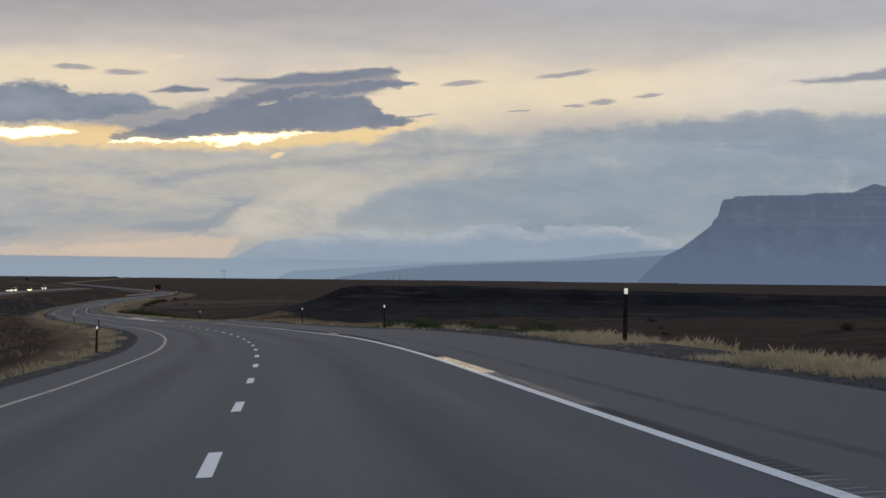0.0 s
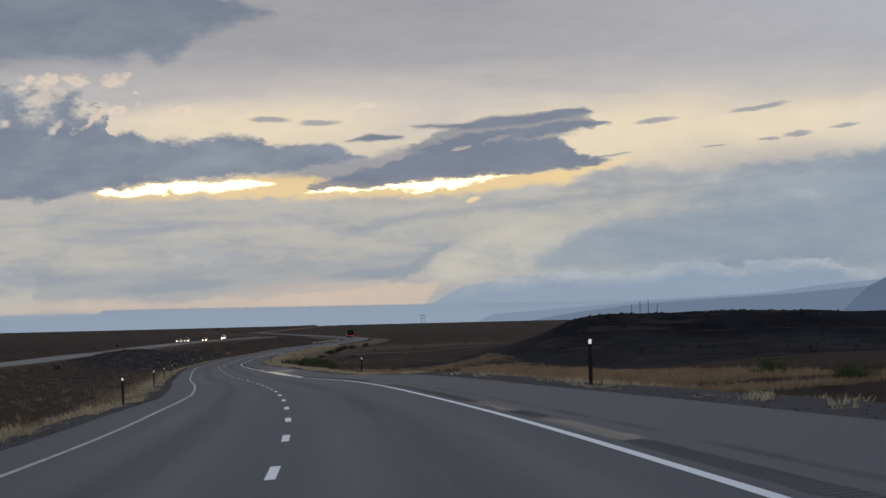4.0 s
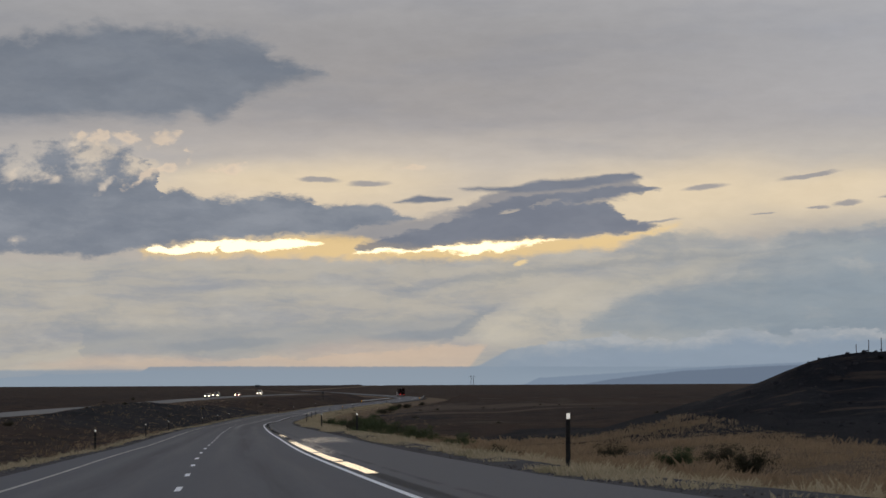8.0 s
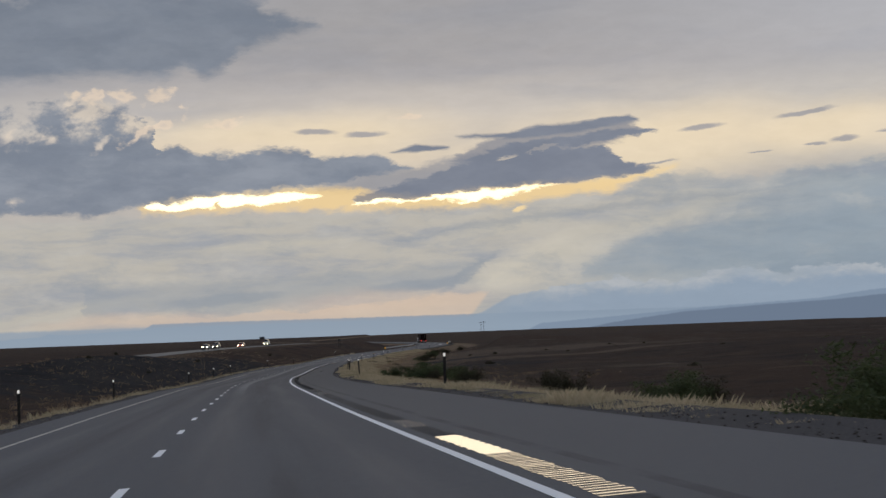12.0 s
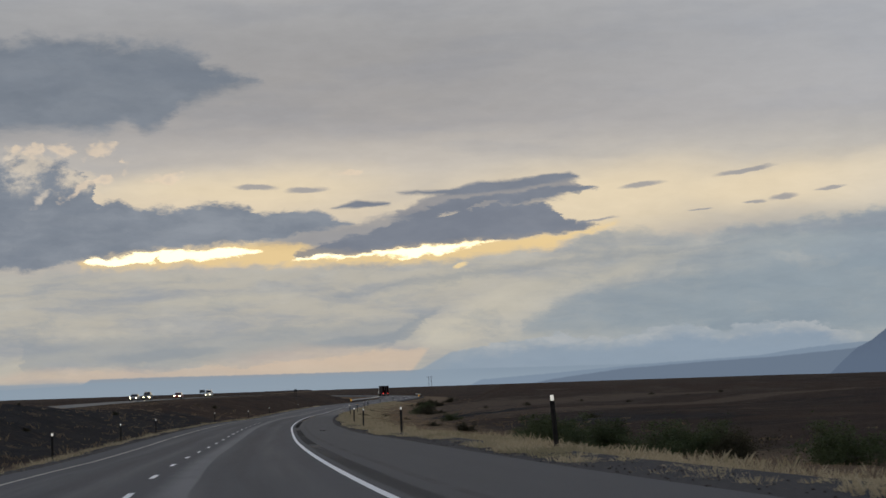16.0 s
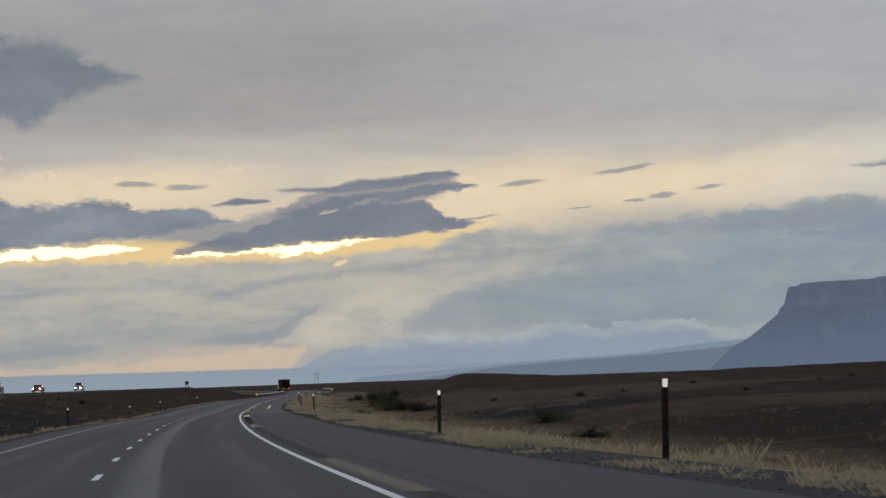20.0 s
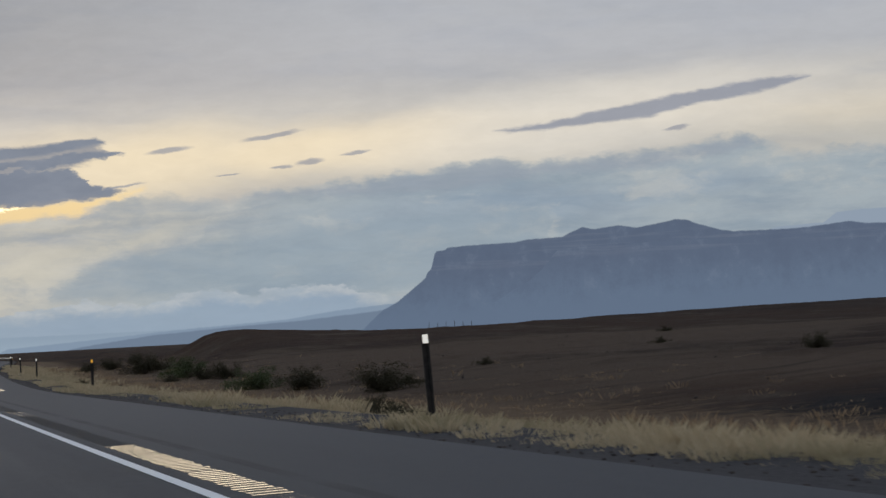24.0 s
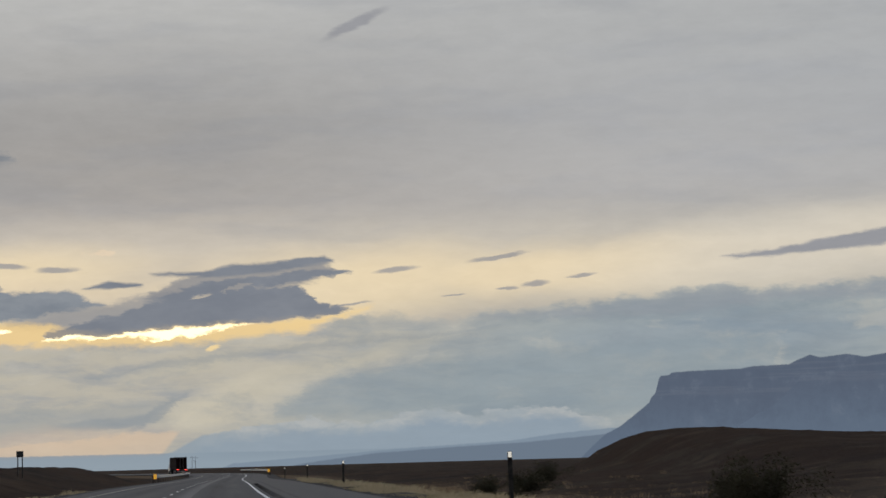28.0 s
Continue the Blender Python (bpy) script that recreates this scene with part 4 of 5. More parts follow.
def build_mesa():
    """The near bluffs of the long mesa: gullied talus below, a banded cliff above; the blue lit air before them is
    painted in as emission.
    """
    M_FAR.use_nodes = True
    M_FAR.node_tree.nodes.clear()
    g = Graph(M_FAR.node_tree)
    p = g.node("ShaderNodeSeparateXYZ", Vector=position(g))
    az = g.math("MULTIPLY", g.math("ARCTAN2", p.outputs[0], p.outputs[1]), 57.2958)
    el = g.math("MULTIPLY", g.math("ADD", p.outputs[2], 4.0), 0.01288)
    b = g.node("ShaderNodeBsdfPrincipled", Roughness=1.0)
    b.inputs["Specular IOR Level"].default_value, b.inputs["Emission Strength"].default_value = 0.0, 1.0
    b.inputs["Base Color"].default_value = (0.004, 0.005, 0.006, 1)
    # near-black rock gives off the haze colour instead of being lit
    g.put(b.inputs["Emission Color"], hazed_rock(g, g.node("ShaderNodeCombineXYZ", X=az, Y=el, Z=0.0).outputs[0], el))
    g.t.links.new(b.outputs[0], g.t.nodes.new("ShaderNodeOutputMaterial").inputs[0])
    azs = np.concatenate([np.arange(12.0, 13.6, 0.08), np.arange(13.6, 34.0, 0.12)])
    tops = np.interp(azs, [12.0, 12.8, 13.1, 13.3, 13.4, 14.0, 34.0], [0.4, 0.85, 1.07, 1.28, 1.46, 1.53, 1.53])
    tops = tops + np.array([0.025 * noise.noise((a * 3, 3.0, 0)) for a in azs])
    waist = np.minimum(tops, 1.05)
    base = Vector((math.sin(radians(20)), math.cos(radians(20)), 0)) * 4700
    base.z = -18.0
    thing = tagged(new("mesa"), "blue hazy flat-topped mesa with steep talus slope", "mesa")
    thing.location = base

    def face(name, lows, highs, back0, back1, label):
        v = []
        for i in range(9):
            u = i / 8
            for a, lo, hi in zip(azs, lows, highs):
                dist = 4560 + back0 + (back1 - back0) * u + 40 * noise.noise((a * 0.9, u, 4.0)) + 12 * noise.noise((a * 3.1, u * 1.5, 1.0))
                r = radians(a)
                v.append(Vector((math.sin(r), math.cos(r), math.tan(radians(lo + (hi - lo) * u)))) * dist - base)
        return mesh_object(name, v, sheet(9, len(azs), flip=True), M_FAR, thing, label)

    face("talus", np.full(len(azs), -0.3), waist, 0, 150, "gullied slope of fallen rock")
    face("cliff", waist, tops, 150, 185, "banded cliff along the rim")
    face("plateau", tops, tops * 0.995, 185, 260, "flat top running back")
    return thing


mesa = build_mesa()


# ================= delineator posts =================
M_POST = material("weathered_steel_post", lambda g: g.mix(g.step(g.noise(position(g), 8.0, 5.0), 0.35, 0.7), (0.035, 0.033, 0.032), (0.075, 0.066, 0.058)), rough=0.6, metal=0.3)
M_REFLECTOR = bpy.data.materials.new("white_glowing_reflector")


def reflector(m, color, glow):
    m.use_nodes = True
    b = m.node_tree.nodes["Principled BSDF"]
    b.inputs["Base Color"].default_value, b.inputs["Roughness"].default_value = (*color, 1), 0.25
    b.inputs["Emission Color"].default_value, b.inputs["Emission Strength"].default_value = (*color, 1), glow
    return m


# emission stands in for headlamp light thrown back by the reflectors
reflector(M_REFLECTOR, (0.95, 0.90, 0.82), 0.6)
M_AMBER = reflector(bpy.data.materials.new("amber_glowing_reflector"), (0.85, 0.42, 0.05), 0.6)


def box(bm, x0, x1, y0, y1, z0, z1, bevel=0.0):
    v = [bm.verts.new((x, y, z)) for z in (z0, z1) for x, y in ((x0, y0), (x1, y0), (x1, y1), (x0, y1))]
    for a in ((3, 2, 1, 0), (4, 5, 6, 7), (0, 1, 5, 4), (1, 2, 6, 5), (2, 3, 7, 6), (3, 0, 4, 7)):
        bm.faces.new([v[i] for i in a])
    if bevel:
        bmesh.ops.bevel(bm, geom=bm.edges[:], offset=bevel, segments=1, affect="EDGES")
    return bm


def build_post(label, lens, height=1.22):
    """A flanged steel channel post with a reflector on its head."""
    thing = tagged(new("delineator_post"), label, "delineator", group="posts along the highway")
    bm = bmesh.new()
    for x0, x1, y0, y1 in ((-0.028, 0.028, 0.0, 0.006), (-0.034, -0.028, -0.03, 0.006), (0.028, 0.034, -0.03, 0.006), (-0.052, -0.034, -0.03, -0.024), (0.034, 0.052, -0.03, -0.024)):
        box(bm, x0, x1, y0, y1, -0.3, height)
    part("channel", bm, M_POST, thing)
    bm = bmesh.new()
    box(bm, -0.045, 0.045, -0.046, -0.034, height - 0.11, height + 0.03, 0.006)
    head = part("reflector_plate", bm, M_POST, thing, "dark metal backing plate")
    bm = bmesh.new()
    box(bm, -0.038, 0.038, -0.054, -0.046, height - 0.10, height + 0.02, 0.003)
    part("reflector", bm, lens, head, "bright reflector" if lens is M_REFLECTOR else "amber reflector")
    return thing


def stand_post(first, s, d, lean=(0.0, 0.0), used=[0]):
    base = on_road(s, d)
    base.z = float(ground_height(base.x, base.y))
    m = pose(*base, lean[0], lean[1], -math.degrees(heading(s)))
    used[0] += 1
    return copy_thing(first, m)


white_post = build_post("dark steel delineator post with white reflector in grass verge", M_REFLECTOR)
amber_post = build_post("dark steel delineator post with amber reflector in grass verge", M_AMBER)
POSTS_RIGHT = [(49.5, 6.2), (115.5, 5.5), (172.0, 5.9), (276.75, 6.4), (360, 6.4), (423.75, 6.5), (507.75, 6.8), (561.25, 6.6), (608.5, 6.5), (638.5, 6.6), (724, 6.6), (832.75, 6.7), (860.75, 6.4), (923.75, 6.2), (985, 6.4), (1060, 6.4)]
for s, d in POSTS_RIGHT:
    lean = {507.75: (3, -4), 724: (0, -2.5), 276.75: (2, 0)}.get(s, (random.uniform(-1.5, 1.5), random.uniform(-1.2, 1.2)))
    stand_post(white_post, s, d, lean)
stand_post(amber_post, 783.75, 6.8, (1, 0))
for s in (100, 215, 282.5, 356, 421.75, 473.5, 555.25, 595.75, 630.25, 713, 779, 826.5, 895):
    stand_post(white_post, s, -8.3, (random.uniform(-1, 1), random.uniform(-1, 1)))
for first in (white_post, amber_post):
    for o in (*first.children_recursive, first):
        bpy.data.objects.remove(o)


# ================= rumble strip milled into the shoulder =================
M_GROOVE = material("milled_groove", lambda g: (g.mix(g.noise(position(g), 6.0), (0.045, 0.045, 0.047), (0.075, 0.074, 0.075)), None, g.noise(position(g), 30.0)), rough=0.75, bump=(0.3, 0.01), spec=0.3)
M_WATER = material("standing_rain_water", lambda g: (g.mix(g.noise(position(g), 3.0), (0.02, 0.02, 0.022), (0.035, 0.035, 0.036)), None, g.noise(position(g), 18.0)), rough=0.05, bump=(0.03, 0.002), spec=0.5)
M_DAMP = material("damp_groove_film", lambda g: (g.mix(g.noise(position(g), 5.0), (0.05, 0.05, 0.052), (0.10, 0.10, 0.10)), None, g.noise(position(g), 18.0)), rough=0.2, bump=(0.12, 0.004), spec=0.6)
SHINY = [(36, 47), (99, 107), (336, 340), (359, 367.5), (711, 723), (764, 777)]
FULL = [(277, 290.4), (291.8, 306), (307, 336), (367.5, 374)]
WET = [(-20, 14), (24, 47), (54, 62), (99, 107), (140, 150), (155, 164), (198, 212), (277, 290.4), (291.8, 306), (307, 336), (336, 340), (342, 346), (359, 367.5), (367.5, 374), (379, 384), (424, 432), (438, 442), (476, 479), (530, 537), (566, 572), (602, 618), (664, 676), (709, 723), (744, 749), (764, 777), (796, 810), (812, 820), (836, 850)]


def rumble(name, label, wet, s0, s1, mat, up, full=False):
    """Short grooves across the shoulder, 0.3 m apart; each a shallow dished strip."""
    v, f, rng = [], [], np.random.RandomState(6)
    for s in np.arange(s0, s1, 0.3):
        soaked = any(a < s < b for a, b in WET)
        if soaked != wet or (wet and full != any(a < s < b for a, b in FULL)):
            continue
        near = 0.24 * (1 - float(smooth(s, 60, 110)))
        w0, w1 = 2.07 - near + rng.uniform(-0.02, 0.02), 2.40 - 1.3 * near + rng.uniform(-0.02, 0.02)
        clear = any(a < s < b for a, b in SHINY)
        if 99 < s < 107:                                    # only the inner ends of these hold water
            w1 = w0 + 0.15
        half = 0.05 if not wet else rng.uniform(0.05, 0.095) if clear else rng.uniform(0.004, 0.012)
        if full:
            half = 0.152
            w1 -= 0.03 + 0.03 * math.sin(s * 0.23 + 1)
        n = len(v)
        for ds in (-half, 0.0, half):
            for d in (w0, w1):
                v.append(on_road(s + ds, d, up - (0.0 if wet or ds else 0.002)))
        f += [(n, n + 1, n + 3, n + 2), (n + 2, n + 3, n + 5, n + 4)]
    return tagged(mesh_object(name, v, f, mat), label, "rumble strip", kind="stuff")


rumble("rumble_strip", "shallow grooves milled into the asphalt shoulder", False, -30, 960, M_GROOVE, 0.005)
rumble("wet_rumble_strip", "milled shoulder grooves filled with shining rain water", True, -30, 960, M_WATER, 0.006, True)
rumble("damp_rumble_strip", "milled shoulder grooves with a thin film of water", True, -30, 960, M_DAMP, 0.006)


# ================= vegetation =================
def numpy_mesh(name, verts, tris, mat):
    me = bpy.data.meshes.new(name)
    me.vertices.add(len(verts))
    me.vertices.foreach_set("co", np.asarray(verts, np.float32).ravel())
    n = len(tris)
    me.loops.add(3 * n)
    me.loops.foreach_set("vertex_index", np.asarray(tris, np.int32).ravel())
    me.polygons.add(n)
    me.polygons.foreach_set("loop_start", np.arange(0, 3 * n, 3, dtype=np.int32))
    me.update(calc_edges=True)
    me.materials.append(mat)
    return me


def straw(g, a, b, c):
    i = g.node("ShaderNodeNewGeometry").outputs["Random Per Island"]
    p = g.noise(position(g), 0.35, 4.0)
    col = g.mix(i, a, b)
    return g.mix(g.math("MULTIPLY", g.step(p, 0.48, 0.68), 0.7), col, c)


def leafy(m, share):
    """Let part of the light through thin blades and leaves."""
    t = m.node_tree
    b = next(n for n in t.nodes if n.type == "BSDF_PRINCIPLED")
    out = next(n for n in t.nodes if n.type == "OUTPUT_MATERIAL")
    thin, both = t.nodes.new("ShaderNodeBsdfTranslucent"), t.nodes.new("ShaderNodeMixShader")
    t.links.new(b.inputs["Base Color"].links[0].from_socket, thin.inputs["Color"])
    both.inputs[0].default_value = share
    t.links.new(b.outputs[0], both.inputs[1])
    t.links.new(thin.outputs[0], both.inputs[2])
    t.links.new(both.outputs[0], out.inputs[0])


M_STRAW = material("dry_straw_grass", lambda g: straw(g, (0.72, 0.60, 0.40), (0.56, 0.45, 0.28), (0.36, 0.31, 0.18)), rough=0.8, spec=0.2)
M_RUST = material("rusty_dry_grass", lambda g: straw(g, (0.50, 0.36, 0.22), (0.38, 0.265, 0.16), (0.28, 0.20, 0.125)), rough=0.85, spec=0.1)
M_GREEN = material("grey_green_leaves", lambda g: straw(g, (0.075, 0.100, 0.040), (0.12, 0.135, 0.060), (0.055, 0.072, 0.034)), rough=0.7, spec=0.2)
M_OLIVE = material("olive_brown_leaves", lambda g: straw(g, (0.085, 0.078, 0.046), (0.060, 0.052, 0.034), (0.10, 0.082, 0.052)), rough=0.8, spec=0.1)
for m, share in ((M_STRAW, 0.5), (M_RUST, 0.45), (M_GREEN, 0.4), (M_OLIVE, 0.35)):
    leafy(m, share)
M_TWIG = material("dry_twig", lambda g: g.mix(g.noise(position(g), 20.0), (0.05, 0.038, 0.028), (0.10, 0.078, 0.058)), rough=0.9)


def places(ss, dd):
    p = np.interp(ss, S, PSI)
    x, y = np.interp(ss, S, RX) + dd * np.cos(p), np.interp(ss, S, RY) - dd * np.sin(p)
    return x, y


def grass(name, label, count, s_range, d_of, blades, height, spread, mat, seed, clump=0.0):
    """Tufts of thin bent blades; d_of(rng, n) gives their offsets from the lane."""
    r_ = np.random.RandomState(seed)
    ss = r_.uniform(*s_range, count)
    keep = (np.sin(ss * 0.9) + np.sin(ss * 0.37 + 2) + np.sin(ss * 2.3 + 1) + r_.normal(0, 1, count)) > clump * 2 - 1.5
    if name == "roadside_grass":
        keep &= r_.uniform(0, 1, count) > 0.93 * smooth(ss, 56, 72) * (1 - smooth(ss, 225, 285))
    ss = ss[keep]
    dd = d_of(r_, len(ss), ss)
    x, y = places(ss, dd)
    z = ground_height(x, y) - 0.02
    lump = np.sin(x * 1.3 + 2 * np.sin(y * 0.23)) * np.sin(y * 0.55 + 1.7 * np.sin(x * 0.8)) + 0.5 * np.sin(y * 1.7 + x * 2.1)
    tall = height * r_.uniform(0.55, 1.25, len(ss)) * np.clip(1 + 0.4 * lump, 0.4, 1.5) * (0.8 + 0.35 * np.sin(ss * 0.21 + seed))
    n = len(ss) * blades
    rep_ = np.repeat(np.arange(len(ss)), blades)
    a, rad = r_.uniform(0, 6.283, n), spread * np.sqrt(r_.uniform(0, 1, n))
    bx, by, bz = x[rep_] + rad * np.cos(a), y[rep_] + rad * np.sin(a), z[rep_]
    h = tall[rep_] * r_.uniform(0.5, 1.1, n)
    lean = h * r_.uniform(0.1, 0.75, n)
    t_ = a + r_.normal(0, 0.6, n)
    w = r_.uniform(0.0018, 0.0045, n)
    face = r_.uniform(0, 6.283, n)
    cx, cy = np.cos(face) * w, np.sin(face) * w
    v = np.stack([np.stack([bx - cx, by - cy, bz], -1), np.stack([bx + cx, by + cy, bz], -1),
                  np.stack([bx + 0.4 * lean * np.cos(t_) + cx * 0.8, by + 0.4 * lean * np.sin(t_) + cy * 0.8, bz + 0.62 * h], -1),
                  np.stack([bx + lean * np.cos(t_), by + lean * np.sin(t_), bz + h], -1)], 1).reshape(-1, 3)
    k = np.arange(n) * 4
    tris = np.stack([np.stack([k, k + 1, k + 2], -1), np.stack([k, k + 2, k + 3], -1)], 1).reshape(-1, 3)
    ob = new(name, numpy_mesh(name, v, tris, mat))
    return tagged(ob, label, "grass", kind="stuff")


grass("roadside_grass", "pale dry straw grass along the gravel verge", 30000, (-10, 990), lambda r_, n, s: 5.66 + np.abs(r_.normal(0, 1.0, n)) + 0.22 * np.sin(s * 0.11), 27, 0.19, 0.19, M_STRAW, 21, 0.15)
grass("roadside_grass", "pale dry straw grass sloping down from the verge", 9000, (-10, 990), lambda r_, n, s: 7.6 + np.abs(r_.normal(0, 1.7, n)), 16, 0.22, 0.2, M_STRAW, 22, 0.45)
grass("median_grass", "dry straw grass along the median edge", 8500, (0, 960), lambda r_, n, s: -7.8 - np.abs(r_.normal(0, 0.9, n)), 16, 0.21, 0.16, M_STRAW, 23, 0.2)
grass("rusty_grass", "rust-brown dry grass in the ditch", 19000, (195, 380), lambda r_, n, s: r_.uniform(8, 30, n), 12, 0.30, 0.3, M_RUST, 24, 0.2)
grass("rusty_grass", "sparse brown dry grass on the slope", 5000, (480, 1000), lambda r_, n, s: 9 + np.abs(r_.normal(0, 6, n)), 14, 0.17, 0.25, M_RUST, 25, 0.3)
grass("median_scrub", "low brown scrub across the median hollow", 4500, (120, 900), lambda r_, n, s: r_.uniform(-40, -10, n), 10, 0.3, 0.25, M_RUST, 26, 0.3)


def build_bush(name, label, size, leaves, seed, mat, tallness=0.8):
    """Stems fanning from one root, leaf clumps of many small blades round their tips."""
    r_ = np.random.RandomState(seed)
    thing = tagged(new(name), label, "bush", group="roadside bushes")
    bm = bmesh.new()
    tips = []
    for k in range(16):
        a, lean, ln = r_.uniform(0, 6.283), r_.uniform(0.25, 1.45), size * r_.uniform(0.55, 1.0)
        p, w, rings = Vector((0, 0, -0.05)), 0.016 * size, []
        for j in range(4):
            rings.append([bm.verts.new(p + Vector((math.cos(q), math.sin(q), 0)) * w) for q in (0, 2.09, 4.19)])
            b_ = lean * (0.5 + 0.25 * j)
            p = p + Vector((math.cos(a) * math.sin(b_), math.sin(a) * math.sin(b_), math.cos(b_) * tallness)) * (ln / 3.2)
            p = p + Vector((r_.normal(0, 0.04), r_.normal(0, 0.04), 0)) * size
            w *= 0.62
            if j >= 1:
                tips.append(p.copy())
        for r0, r1 in zip(rings, rings[1:]):
            for q in range(3):
                bm.faces.new((r0[q], r0[(q + 1) % 3], r1[(q + 1) % 3], r1[q]))
    part("stems", bm, M_TWIG, thing)
    idx = r_.randint(0, len(tips), leaves)
    c = np.array(tips)[idx] + r_.normal(0, 0.075, (leaves, 3)) * size * np.array((1.15, 1.15, 0.9))
    c[:, 2] = np.abs(c[:, 2] - r_.uniform(0, 0.35, leaves) * size * (r_.uniform(0, 1, leaves) < 0.45)) + 0.01
    d = r_.normal(0, 1, (leaves, 3))
    d /= np.linalg.norm(d, axis=1)[:, None]
    e = np.cross(d, r_.normal(0, 1, (leaves, 3)))
    e /= np.linalg.norm(e, axis=1)[:, None]
    ln = r_.uniform(0.018, 0.045, leaves)[:, None] * (0.6 + 0.5 * size)
    v = np.stack([c - d * ln, c + e * ln * 0.32, c + d * ln, c - e * ln * 0.32], 1).reshape(-1, 3)
    k = np.arange(leaves) * 4
    tris = np.stack([np.stack([k, k + 1, k + 2], -1), np.stack([k, k + 2, k + 3], -1)], 1).reshape(-1, 3)
    crown = new("crown", numpy_mesh("crown", v, tris, mat))
    crown.parent = thing
    return thing


KINDS = [build_bush("greasewood_bush", "rounded grey-green desert bush growing beside the verge", 1.25, 7000, 31, M_GREEN),
         build_bush("greasewood_bush", "low spreading green desert bush in dry grass", 1.0, 6000, 32, M_GREEN, 0.65),
         build_bush("sagebrush", "olive-brown sagebrush clump in the roadside ditch", 1.2, 6000, 33, M_OLIVE, 0.8),
         build_bush("sagebrush", "small dark sagebrush in dry soil", 0.75, 3500, 34, M_OLIVE, 0.7)]
BUSHES = [(225, 22.9, 0, 1.2), (203, 20.9, 1, 1.3), (187, 21, 0, 1.0), (184, 22.6, 1, 1.1), (155, 17.2, 0, 1.2), (87, 8.5, 1, 0.9), (81, 8.8, 0, 0.9), (309, 16.7, 2, 1.0), (235, 9.5, 1, 0.6), (317, 14.2, 2, 0.9), (309, 15.2, 0, 0.9), (299, 15.6, 2, 1.0),
          (307, 8.6, 3, 1.0), (353, 9.4, 0, 1.0), (326, 9.0, 0, 0.8), (345, 8.6, 0, 1.0), (467, 15.5, 2, 1.1), (375, 9.5, 1, 0.9), (467, 11.4, 2, 1.2), (517, 12.9, 2, 1.0)]
BUSHES += [(575, 15.5, 0, 1.1), (536, 15.5, 0, 1.3), (521, 9.5, 0, 1.2), (519, 11.8, 0, 1.4), (513, 14.6, 0, 1.3), (585, 15.8, 0, 1.5), (569, 17.0, 2, 1.2), (569, 14.2, 0, 2.0), (687, 16.6, 0, 1.0), (801, 15.8, 0, 1.3), (791, 16.0, 2, 1.3), (777, 16.9, 2, 1.4), (780, 18.4, 3, 1.3),
           (931, 14.3, 2, 1.4), (845, 17.1, 0, 1.6), (747, 10.6, 3, 1.0), (879, 16.5, 2, 1.9), (831, 16.5, 2, 1.2), (891, 18.6, 2, 1.5)]
BUSHES += [(137.5, 8.0, 1, 0.9), (134.5, 8.2, 0, 1.0), (126.3, 8.0, 1, 0.75), (123.5, 8.3, 1, 0.8), (113.0, 7.4, 0, 0.95), (389, 8.2, 0, 0.9), (371.5, 8.2, 0, 1.35), (374.5, 9.0, 0, 1.2), (365.5, 8.0, 1, 1.2), (407, 8.6, 2, 0.9), (736, 8.4, 3, 0.8), (731, 7.6, 3, 0.7)]
BUSHES += [(835, 15.0, 3, 1.2), (813, 8.4, 3, 0.8), (933, 16.5, 2, 1.6), (827, 17.5, 2, 1.2), (951, 20.2, 2, 1.5), (910, 13.0, 3, 1.3), (700, 12.5, 3, 1.0), (655, 13.5, 3, 1.1), (618, 14.0, 2, 1.0), (440, 13.0, 3, 1.0), (405, 12.0, 2, 0.9)]
for s, d, kind, size in BUSHES:
    x, y = places(s, d)
    copy_thing(KINDS[kind], Matrix.LocRotScale((x, y, float(ground_height(x, y)) - 0.03), Euler((0, 0, random.uniform(0, 6.28))), None) @ Matrix.Scale(1.0, 4)).scale = (size, size, size * random.uniform(0.62, 0.8))
for k, (s, d) in enumerate([(random.uniform(60, 900), random.choice((-1, 1)) * random.uniform(24, 70)) for _ in range(46)]):
    if -60 < d < -36:
        d = -20 - random.uniform(0, 10)
    x, y = places(s, d)
    size = random.uniform(0.5, 1.0)
    copy_thing(KINDS[random.choice((2, 3, 3))], Matrix.LocRotScale((x, y, float(ground_height(x, y)) - 0.03), Euler((0, 0, random.uniform(0, 6.28))), None)).scale = (size, size, size * 0.85)
for first in KINDS:
    for o in (*first.children_recursive, first):
        bpy.data.objects.remove(o)


